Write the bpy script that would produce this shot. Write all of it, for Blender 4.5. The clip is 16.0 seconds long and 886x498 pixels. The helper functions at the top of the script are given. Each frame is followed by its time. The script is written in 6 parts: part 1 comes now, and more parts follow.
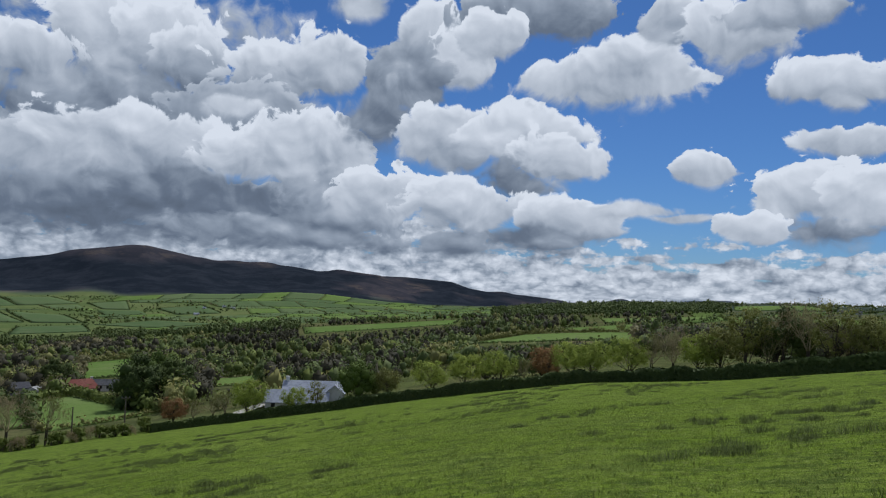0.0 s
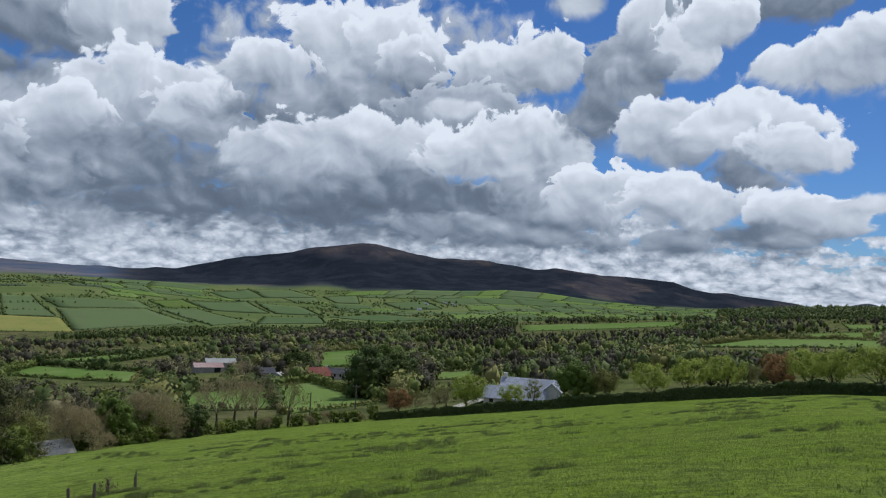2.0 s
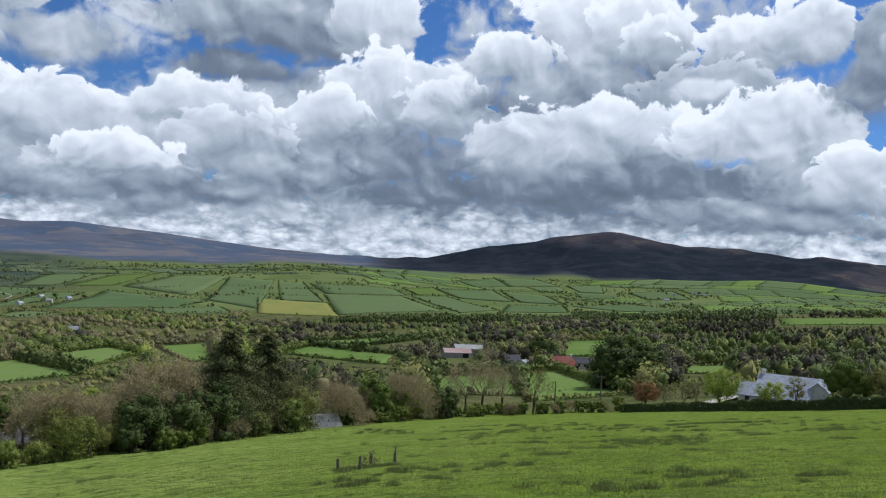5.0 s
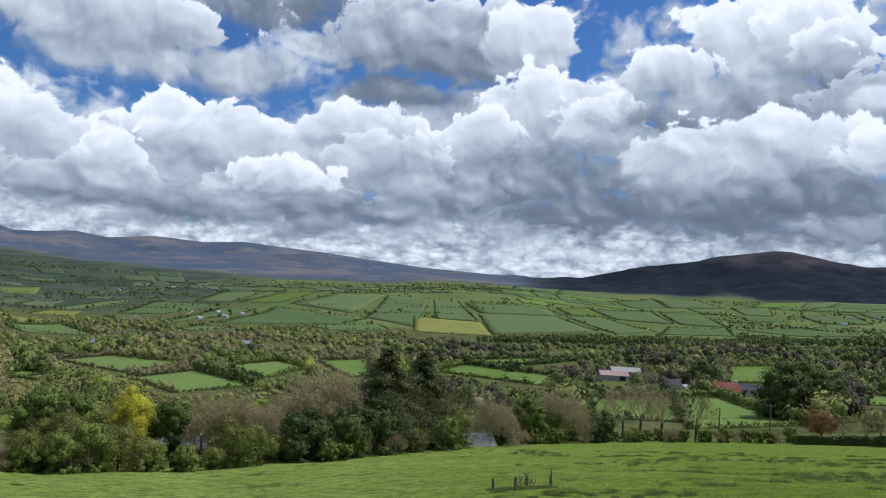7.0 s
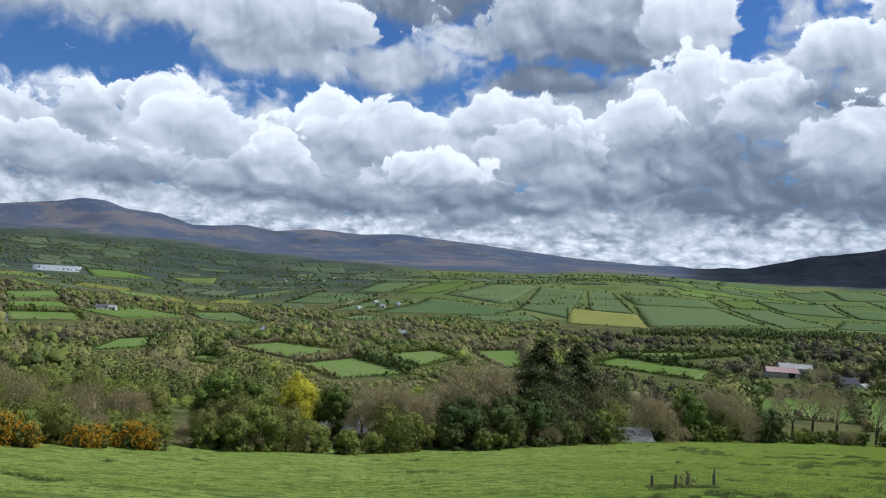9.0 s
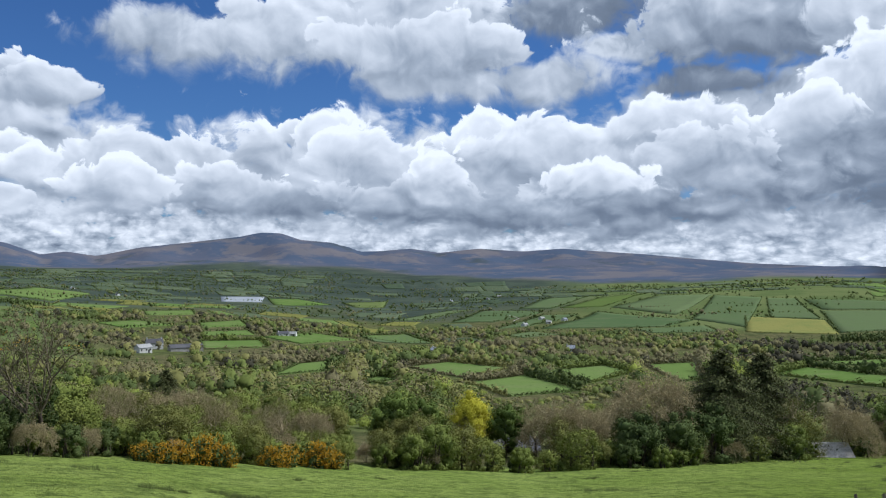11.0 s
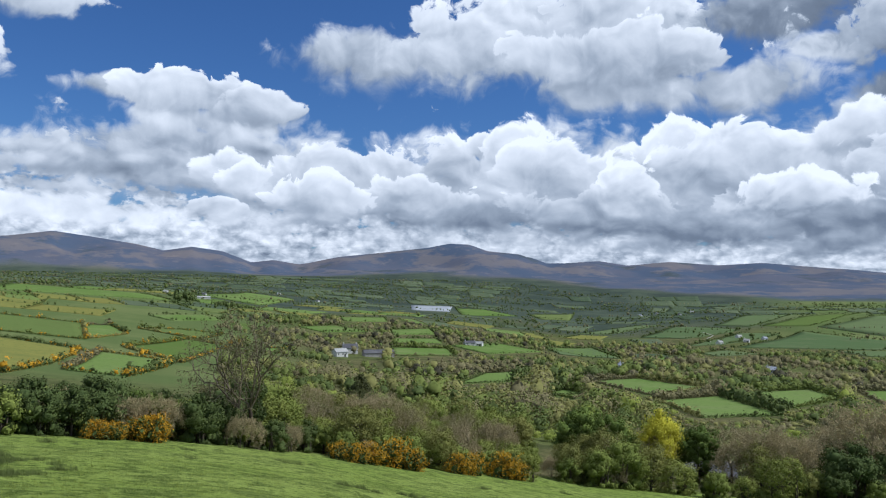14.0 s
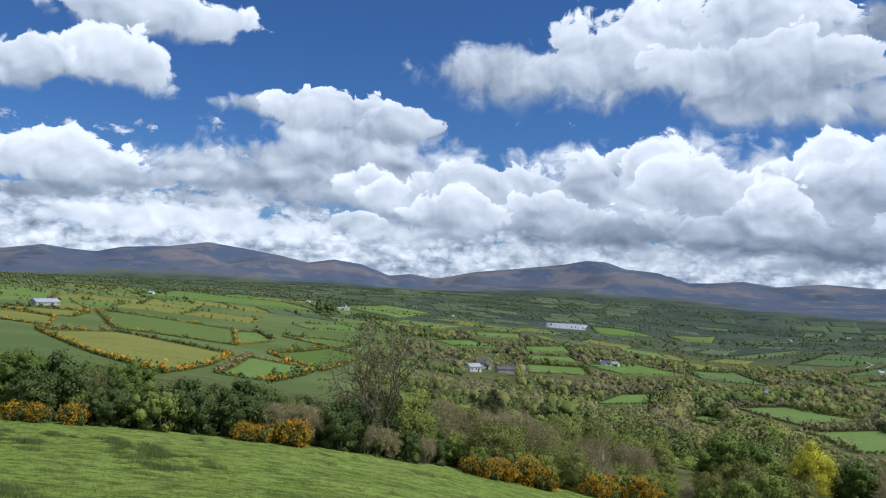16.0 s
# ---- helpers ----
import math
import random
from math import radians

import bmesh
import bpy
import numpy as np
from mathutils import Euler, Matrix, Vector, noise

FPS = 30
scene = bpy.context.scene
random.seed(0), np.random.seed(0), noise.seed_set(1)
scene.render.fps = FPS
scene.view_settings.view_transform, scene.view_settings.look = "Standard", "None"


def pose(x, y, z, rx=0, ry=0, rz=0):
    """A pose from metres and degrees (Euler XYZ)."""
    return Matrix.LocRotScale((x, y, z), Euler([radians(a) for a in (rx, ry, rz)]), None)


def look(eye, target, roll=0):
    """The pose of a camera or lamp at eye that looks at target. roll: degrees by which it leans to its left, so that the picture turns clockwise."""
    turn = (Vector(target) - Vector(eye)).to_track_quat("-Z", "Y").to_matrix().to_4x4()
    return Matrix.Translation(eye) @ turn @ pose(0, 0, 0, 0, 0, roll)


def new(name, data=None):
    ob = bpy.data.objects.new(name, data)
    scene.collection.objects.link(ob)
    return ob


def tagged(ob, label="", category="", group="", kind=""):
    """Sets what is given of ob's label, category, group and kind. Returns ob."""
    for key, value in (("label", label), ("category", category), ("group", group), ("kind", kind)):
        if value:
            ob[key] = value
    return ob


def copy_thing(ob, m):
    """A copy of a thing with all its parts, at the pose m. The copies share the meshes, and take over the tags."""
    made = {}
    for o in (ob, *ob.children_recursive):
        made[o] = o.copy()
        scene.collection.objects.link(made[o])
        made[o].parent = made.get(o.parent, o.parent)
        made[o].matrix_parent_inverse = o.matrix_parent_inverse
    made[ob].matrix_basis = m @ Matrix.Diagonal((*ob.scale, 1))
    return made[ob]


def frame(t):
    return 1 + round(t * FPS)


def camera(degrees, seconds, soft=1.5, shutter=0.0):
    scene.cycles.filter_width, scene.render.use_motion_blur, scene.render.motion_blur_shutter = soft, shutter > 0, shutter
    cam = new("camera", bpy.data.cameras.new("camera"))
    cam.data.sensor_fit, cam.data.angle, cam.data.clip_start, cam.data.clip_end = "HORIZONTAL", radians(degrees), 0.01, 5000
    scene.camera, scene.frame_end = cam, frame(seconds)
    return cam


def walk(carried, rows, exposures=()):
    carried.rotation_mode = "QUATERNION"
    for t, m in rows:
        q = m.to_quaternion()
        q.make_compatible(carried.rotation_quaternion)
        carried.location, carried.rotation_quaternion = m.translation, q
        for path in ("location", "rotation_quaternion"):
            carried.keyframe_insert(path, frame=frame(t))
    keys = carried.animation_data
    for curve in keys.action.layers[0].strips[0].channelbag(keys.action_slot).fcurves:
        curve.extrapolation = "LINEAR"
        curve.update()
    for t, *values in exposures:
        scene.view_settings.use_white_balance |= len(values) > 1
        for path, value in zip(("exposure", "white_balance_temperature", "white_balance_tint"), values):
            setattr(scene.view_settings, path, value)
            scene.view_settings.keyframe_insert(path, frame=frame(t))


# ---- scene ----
cam = camera(57.89, 16.0, soft=1.15)
EYE, REACH = 1.6, 0.35   # eye height; the phone is held this far from the turning body
ROWS = [  # seconds, yaw, pitch, roll
    (0.0, -0.00, 3.30, -2.30),
    (0.5, 3.53, 3.15, -2.33),
    (1.0, 7.35, 2.92, -2.36),
    (1.5, 11.34, 2.58, -2.51),
    (2.0, 15.42, 2.46, -3.23),
    (2.5, 19.54, 2.41, -3.22),
    (3.0, 22.63, 2.13, -3.02),
    (3.5, 25.17, 1.66, -2.96),
    (4.0, 27.49, 1.19, -3.09),
    (6.5, 41.07, 1.16, -3.37),
    (7.0, 43.71, 1.47, -3.47),
    (7.5, 46.54, 1.32, -3.52),
    (8.0, 49.08, 0.75, -3.22),
    (8.5, 51.59, 0.36, -3.19),
    (9.0, 54.60, 0.20, -3.26),
    (9.5, 57.90, 0.28, -2.71),
    (10.0, 61.11, 0.52, -1.20),
    (12.5, 72.50, 1.47, -1.38),
    (13.0, 74.83, 1.52, -1.55),
    (13.5, 77.10, 1.59, -1.13),
    (14.0, 79.45, 1.79, -0.94),
    (14.5, 81.69, 1.80, -1.17),
    (15.0, 84.20, 2.05, -1.35),
    (15.5, 86.68, 2.52, -1.65),
    (16.0, 89.05, 2.66, -2.29),
]
EXPOSURES = [(0.0, -0.36, 5850, 10), (4.0, -0.05, 5850, 10), (8.0, 0.05, 5800, 10), (12.5, 0.07, 5750, 10), (16.0, 0.06, 5700, 10)]


def held(yaw, pitch, roll):
    a = radians(yaw)
    return pose(-REACH * math.sin(a), REACH * (math.cos(a) - 1), EYE, 90 + pitch, roll, yaw)


walk(cam, [(t, held(yaw, pitch, roll)) for t, yaw, pitch, roll in ROWS], EXPOSURES)

# ---- sky, sun and light ----
SUN_BEARING, SUN_HEIGHT = -15.0, 50.0
SUN_STRENGTH, SKY_STRENGTH, CLOUD_STRENGTH = 4.4, 0.056, 0.97
# Cumulus heaps, back to front: bearing, height above the horizon, half width and half height in degrees, lightness, and how much lighter the head is than the foot.
CLOUDS_EAST = [(23.7, 15.7, 3.9, 3.3, 0.8, 0.25), (20.1, 15.7, 3.2, 2.7, 0.76, 0.25), (28.3, 14.1, 3.0, 1.8, 0.74, 0.25), (18.2, 14.6, 2.3, 2.3, 0.62, 0.25),
    (12.9, 14.5, 3.9, 2.0, 0.76, 0.25), (8.5, 15.6, 2.8, 2.2, 0.74, 0.22), (27.8, 11.0, 5.3, 1.9, 0.5, 0.12), (21.4, 12.4, 4.5, 2.1, 0.48, 0.14),
    (14.7, 12.2, 4.7, 1.8, 0.6, 0.15), (15.4, 12.4, 2.3, 0.8, 0.88, 0.1), (24.4, 4.9, 9.8, 2.4, 0.33, 0.12), (12.4, 5.0, 9.1, 2.4, 0.44, 0.16),
    (7.7, 5.8, 4.8, 3.2, 0.62, 0.2)]
CLOUDS_EAST_FRONT = [(27.6, 8.5, 4.2, 2.1, 0.74, 0.16), (21.2, 9.3, 7.1, 2.2, 0.78, 0.18), (14.5, 8.7, 3.3, 2.0, 0.84, 0.2), (9.4, 8.9, 4.2, 3.2, 0.74, 0.2),
    (4.1, 6.8, 4.0, 2.2, 0.8, 0.2), (18.1, 6.1, 7.3, 2.1, 0.34, 0.08), (10.7, 3.7, 9.5, 1.2, 0.46, 0.1), (27.4, 5.5, 3.9, 1.4, 0.42, 0.1),
    (1.3, 17.9, 2.9, 2.5, 0.8, 0.22), (-0.2, 16.3, 2.5, 2.1, 0.86, 0.2), (3.2, 15.2, 3.0, 3.0, 0.48, 0.16), (4.7, 12.1, 2.9, 2.6, 0.44, 0.12),
    (0.2, 11.0, 3.2, 2.6, 0.76, 0.22), (-5.5, 11.5, 4.5, 1.8, 0.88, 0.18), (-7.8, 9.6, 3.1, 1.8, 0.8, 0.2)]
CLOUDS_EAST_LOW = [(-4.6, 8.1, 3.0, 2.2, 0.44, 0.14), (-1.2, 6.2, 4.4, 2.0, 0.8, 0.22), (-8.5, 5.4, 3.4, 1.8, 0.78, 0.25), (-5.7, 4.0, 3.8, 1.2, 0.42, 0.1),
    (-0.5, 3.6, 3.0, 1.1, 0.46, 0.12), (-6.4, 19.6, 5.2, 2.0, 0.46, 0.16), (-3.0, 18.1, 2.1, 1.6, 0.82, 0.2), (-11.3, 15.2, 5.3, 2.0, 0.82, 0.2),
    (-12.9, 16.5, 3.5, 1.6, 0.86, 0.2), (-15.5, 18.8, 2.3, 1.4, 0.72, 0.15), (-20.0, 18.0, 3.4, 2.3, 0.8, 0.22), (-23.2, 19.3, 3.7, 1.4, 0.66, 0.16)]
CLOUDS_EAST_CLEAR = [(6.7, 19.7, 2.2, 1.0, 0.76, 0.1), (-26.6, 14.4, 4.8, 1.5, 0.8, 0.22), (-27.0, 10.8, 3.0, 1.1, 0.76, 0.15), (-18.0, 9.2, 2.0, 1.1, 0.8, 0.18),
    (-25.0, 7.3, 3.8, 2.1, 0.86, 0.2), (-25.1, 5.1, 4.1, 1.3, 0.52, 0.12), (-28.1, 6.9, 2.8, 1.9, 0.84, 0.2), (-21.6, 5.1, 2.2, 1.1, 0.8, 0.15),
    (-13.2, 6.3, 3.3, 0.7, 0.8, 0.08), (-16.2, 5.8, 2.3, 0.4, 0.74, 0.06)]
CLOUDS_MIDDLE = [(53.2, 14.8, 3.3, 1.1, 0.67, 0.12), (43.9, 15.5, 8.8, 3.1, 0.53, 0.2), (38.4, 15.7, 3.5, 2.4, 0.77, 0.2), (47.3, 12.0, 4.9, 1.3, 0.37, 0.08),
    (36.4, 11.3, 4.4, 2.7, 0.77, 0.2), (32.1, 9.9, 4.0, 2.4, 0.69, 0.18), (46.3, 8.4, 2.8, 1.4, 0.81, 0.18), (51.5, 9.3, 3.0, 1.5, 0.75, 0.18),
    (50.7, 6.6, 5.9, 2.5, 0.65, 0.16), (40.9, 9.2, 2.5, 1.9, 0.73, 0.18), (36.1, 6.7, 7.3, 3.2, 0.41, 0.12), (33.6, 4.5, 6.4, 1.5, 0.31, 0.06),
    (44.4, 5.2, 4.0, 2.7, 0.45, 0.14), (52.8, 4.4, 3.2, 1.4, 0.79, 0.18), (46.0, 2.8, 2.8, 0.8, 0.77, 0.12)]
CLOUDS_MIDDLE_FRONT = [(67.1, 14.7, 7.4, 2.3, 0.70, 0.16), (58.6, 12.9, 5.3, 1.8, 0.68, 0.14), (63.1, 8.3, 3.1, 2.2, 0.84, 0.2), (71.6, 7.4, 3.7, 1.8, 0.84, 0.2),
    (58.3, 7.6, 5.5, 2.3, 0.72, 0.18), (50.1, 9.1, 4.5, 2.0, 0.76, 0.18), (66.5, 5.5, 2.0, 2.2, 0.82, 0.18), (68.8, 4.3, 5.2, 1.7, 0.56, 0.15),
    (48.3, 6.7, 4.5, 2.4, 0.64, 0.16), (55.4, 4.9, 3.6, 2.1, 0.80, 0.2), (51.3, 3.6, 8.4, 1.8, 0.44, 0.1), (61.7, 3.1, 5.6, 1.6, 0.46, 0.1)]
CLOUDS_WEST = [(75.9, 16.2, 8.2, 2.0, 0.76, 0.14), (72.0, 15.1, 9.9, 2.3, 0.70, 0.14), (64.8, 12.8, 4.8, 1.9, 0.66, 0.14), (57.9, 12.6, 3.7, 1.5, 0.62, 0.12),
    (60.6, 6.6, 8.5, 2.5, 0.62, 0.14), (85.4, 6.4, 5.6, 2.3, 0.72, 0.16), (78.7, 7.8, 2.4, 1.8, 0.72, 0.18), (76.5, 9.0, 1.2, 1.2, 0.82, 0.15),
    (74.6, 8.1, 2.4, 2.4, 0.83, 0.2), (71.0, 6.3, 3.3, 2.1, 0.74, 0.2), (81.9, 5.0, 3.5, 1.6, 0.66, 0.18), (88.3, 5.0, 2.9, 1.7, 0.76, 0.18),
    (75.2, 4.0, 5.9, 1.1, 0.48, 0.12)]
CLOUDS_WEST_FRONT = [(63.5, 8.5, 2.1, 1.9, 0.80, 0.18), (62.2, 6.2, 3.3, 2.1, 0.70, 0.18), (67.0, 6.0, 2.4, 2.0, 0.72, 0.18), (57.7, 5.1, 2.4, 1.9, 0.76, 0.18),
    (54.5, 4.3, 2.4, 1.7, 0.78, 0.18), (51.4, 4.7, 2.0, 1.3, 0.76, 0.16)]
CLOUDS_FAR_WEST = [(84.3, 15.0, 5.8, 2.0, 0.66, 0.12), (74.6, 16.2, 8.1, 3.3, 0.76, 0.16), (67.2, 16.6, 5.2, 4.0, 0.76, 0.16), (68.9, 13.0, 4.0, 1.8, 0.66, 0.12),
    (58.7, 12.7, 5.0, 1.9, 0.65, 0.12), (56.9, 17.1, 5.9, 2.3, 0.38, 0.1), (48.9, 16.0, 4.5, 2.6, 0.40, 0.12), (48.2, 12.4, 3.4, 1.4, 0.26, 0.06),
    (101.0, 11.9, 3.4, 0.9, 0.66, 0.1), (97.3, 11.9, 4.2, 1.5, 0.76, 0.2), (93.0, 11.2, 3.1, 1.3, 0.66, 0.16), (97.5, 8.6, 7.6, 1.7, 0.66, 0.14),
    (101.5, 7.2, 3.7, 1.4, 0.60, 0.12), (95.0, 6.6, 2.0, 1.5, 0.82, 0.18), (92.4, 6.0, 3.2, 1.4, 0.82, 0.2), (95.3, 4.3, 2.0, 1.0, 0.80, 0.16)]
CLOUDS_LAST = [(110.7, 17.2, 5.8, 1.7, 0.78, 0.2), (112.2, 13.7, 3.9, 1.9, 0.84, 0.22), (117.2, 13.0, 2.3, 1.6, 0.74, 0.18), (104.6, 7.1, 5.3, 1.5, 0.62, 0.1),
    (95.7, 10.2, 6.2, 1.7, 0.72, 0.14), (114.9, 6.9, 3.7, 1.9, 0.82, 0.24), (111.1, 6.2, 2.3, 1.0, 0.64, 0.12), (116.4, 5.1, 3.2, 0.8, 0.48, 0.1),
    (108.3, 6.6, 1.6, 0.7, 0.74, 0.12), (108.1, 3.6, 12.6, 0.9, 0.97, 0.02), (106.3, 5.0, 1.4, 0.5, 0.74, 0.1)]
CLOUDS_BEHIND = [(21.9, 9.4, 14.9, 9.2, 0.58, 0.1), (43.4, 7.2, 16.2, 6.4, 0.6, 0.1), (61.1, 5.8, 19.0, 4.3, 0.64, 0.1), (72.6, 5.8, 25.3, 4.1, 0.7, 0.12), (95.7, 6.6, 14.9, 3.4, 0.74, 0.1)]
CLOUDS = (CLOUDS_BEHIND + CLOUDS_LAST + CLOUDS_FAR_WEST + CLOUDS_WEST + CLOUDS_WEST_FRONT + CLOUDS_MIDDLE
          + CLOUDS_MIDDLE_FRONT + CLOUDS_EAST + CLOUDS_EAST_FRONT + CLOUDS_EAST_LOW + CLOUDS_EAST_CLEAR)


class Nodes:
    """Short calls for building a node tree."""

    def __init__(self, tree):
        self.tree = tree

    def add(self, kind, **settings):
        n = self.tree.nodes.new(kind)
        for key, value in settings.items():
            setattr(n, key, value)
        return n

    def put(self, socket, value):
        if isinstance(value, bpy.types.NodeSocket):
            self.tree.links.new(value, socket)
        else:
            socket.default_value = value

    def math(self, op, *args, clamp=False):
        n = self.add("ShaderNodeMath", operation=op, use_clamp=clamp)
        for i, a in enumerate(args):
            self.put(n.inputs[i], a)
        return n.outputs[0]

    def vec(self, op, *args):
        n = self.add("ShaderNodeVectorMath", operation=op)
        for i, a in enumerate(args):
            self.put(n.inputs[i], a)
        return n.outputs["Value" if op in ("LENGTH", "DOT_PRODUCT", "DISTANCE") else "Vector"]

    def noise(self, vector, scale, detail=4.0, rough=0.55, dims="3D", what="Fac"):
        n = self.add("ShaderNodeTexNoise", noise_dimensions=dims)
        self.put(n.inputs["Vector"], vector)
        n.inputs["Scale"].default_value, n.inputs["Detail"].default_value, n.inputs["Roughness"].default_value = scale, detail, rough
        return n.outputs[what]

    def ramp(self, value, lo, hi, a=0.0, b=1.0, kind="SMOOTHSTEP"):
        n = self.add("ShaderNodeMapRange", interpolation_type=kind)
        for i, v in enumerate((value, lo, hi, a, b)):
            self.put(n.inputs[i], v)
        return n.outputs[0]

    def mix(self, fac, a, b):
        n = self.add("ShaderNodeMix", data_type="RGBA")
        for socket, v in ((n.inputs[0], fac), (n.inputs[6], a), (n.inputs[7], b)):
            self.put(socket, (*v, 1.0) if isinstance(v, tuple) and len(v) == 3 else v)
        return n.outputs[2]




def billow_place(k, p):
    """Where in the cloud pattern a direction (bearing, height in degrees) falls; the pattern is flattened near the horizon."""
    s = k.add("ShaderNodeSeparateXYZ")
    k.put(s.inputs[0], p)
    up = k.math("MAXIMUM", s.outputs[1], 0.0)
    flat = k.math("MULTIPLY_ADD", k.math("SUBTRACT", 1.0, k.math("POWER", math.e, k.math("DIVIDE", up, -4.0))), 0.5, k.math("DIVIDE", up, 10.0))
    c = k.add("ShaderNodeCombineXYZ")
    k.put(c.inputs[0], k.math("DIVIDE", s.outputs[0], 10.0))
    k.put(c.inputs[1], flat)
    return c.outputs[0], s.outputs[0], s.outputs[1]


def puffs(k, place, scale, gain, smooth_by=0.3):
    v = k.add("ShaderNodeTexVoronoi", voronoi_dimensions="2D", feature="SMOOTH_F1")
    v.inputs["Scale"].default_value, v.inputs["Smoothness"].default_value, v.inputs["Detail"].default_value = scale, smooth_by, 0.0
    k.put(v.inputs["Vector"], place)
    return k.math("MULTIPLY", k.math("SUBTRACT", 0.42, v.outputs["Distance"]), gain)


def billows():
    """A node group: the relief of the clouds, from round heads down to fine curls, and how light the heads are."""
    g = bpy.data.node_groups.new("cloud_billows", "ShaderNodeTree")
    g.interface.new_socket("Direction", in_out="INPUT", socket_type="NodeSocketVector")
    g.interface.new_socket("Relief", in_out="OUTPUT", socket_type="NodeSocketFloat")
    g.interface.new_socket("Heads", in_out="OUTPUT", socket_type="NodeSocketFloat")
    g.interface.new_socket("Soft", in_out="OUTPUT", socket_type="NodeSocketFloat")
    k = Nodes(g)
    n, _, _ = billow_place(k, k.add("NodeGroupInput").outputs[0])
    stir = k.vec("ADD", n, k.vec("MULTIPLY", k.noise(n, 2.4, 2.0, 0.5, "2D", "Color"), (0.26, 0.26, 0.0)))
    curl = k.vec("ADD", stir, k.vec("MULTIPLY", k.noise(n, 9.0, 2.0, 0.5, "2D", "Color"), (0.05, 0.05, 0.0)))
    heads = k.math("ADD", puffs(k, stir, 3.0, 0.55), puffs(k, curl, 6.5, 0.34))
    heads = k.math("ADD", heads, puffs(k, curl, 14.0, 0.16))
    f = k.math("MULTIPLY", k.math("SUBTRACT", k.noise(n, 1.9, 3.0, 0.5, "2D"), 0.5), 0.8)
    full = k.math("ADD", f, heads)
    round_heads = k.math("ADD", puffs(k, stir, 3.0, 0.5, 0.6), puffs(k, stir, 6.5, 0.2, 0.6))
    soft = k.math("ADD", k.math("MULTIPLY", k.math("SUBTRACT", k.noise(stir, 2.6, 3.0, 0.5, "2D"), 0.5), 0.9), round_heads)
    curls = k.math("SUBTRACT", k.noise(curl, 12.0, 6.0, 0.65, "2D"), 0.5)
    f = k.math("MULTIPLY_ADD", curls, 0.5, full)
    soft = k.math("MULTIPLY_ADD", curls, 0.26, soft)
    out = k.add("NodeGroupOutput")
    k.put(out.inputs[0], f)
    k.put(out.inputs[1], round_heads)
    k.put(out.inputs[2], soft)
    return g


def cloud_heap():
    """A node group: lays one heap over those behind it, with a bright head and rim and a shadowed foot."""
    g = bpy.data.node_groups.new("cloud_heap", "ShaderNodeTree")
    for name, kind in (("Direction", "Vector"), ("Scale", "Vector"), ("Centre", "Vector"), ("Relief", "Float"), ("Cover", "Float"),
                       ("Shade", "Float"), ("Light", "Float"), ("Rise", "Float"), ("Soft", "Float")):
        g.interface.new_socket(name, in_out="INPUT", socket_type="NodeSocket" + kind)
    for name, kind in (("Direction", "Vector"), ("Cover", "Float"), ("Shade", "Float")):
        g.interface.new_socket(name, in_out="OUTPUT", socket_type="NodeSocket" + kind)
    k = Nodes(g)
    place, scale, centre, relief, cover, shade, light, rise, soft = k.add("NodeGroupInput").outputs[:9]
    v = k.vec("MULTIPLY_ADD", place, scale, centre)
    edge = k.math("SUBTRACT", k.math("MULTIPLY_ADD", relief, 1.0, 1.22), k.vec("LENGTH", v))
    up = k.vec("DOT_PRODUCT", v, (0.0, 1.0, 0.0))
    ragged = k.math("MULTIPLY_ADD", k.math("MAXIMUM", k.math("MULTIPLY", up, -1.0), 0.0), 0.6, soft)
    alpha = k.ramp(edge, 0.0, ragged)
    rim = k.math("MULTIPLY", k.ramp(edge, 0.03, 0.5, rise, 0.0), k.ramp(up, -0.3, 0.5))
    tone = k.math("ADD", k.math("MULTIPLY_ADD", up, rise, light), rim)
    cover = k.math("MAXIMUM", cover, alpha)
    m = k.add("ShaderNodeMix", data_type="FLOAT")
    k.put(m.inputs[0], k.math("DIVIDE", alpha, k.math("MAXIMUM", cover, 0.001)))
    k.put(m.inputs[2], shade)
    k.put(m.inputs[3], tone)
    out = k.add("NodeGroupOutput")
    k.put(out.inputs[0], k.vec("MULTIPLY_ADD", m.outputs[0], (1e-7, 1e-7, 0.0), place))   # keeps the heaps in order
    k.put(out.inputs[1], cover)
    k.put(out.inputs[2], m.outputs[0])
    return g


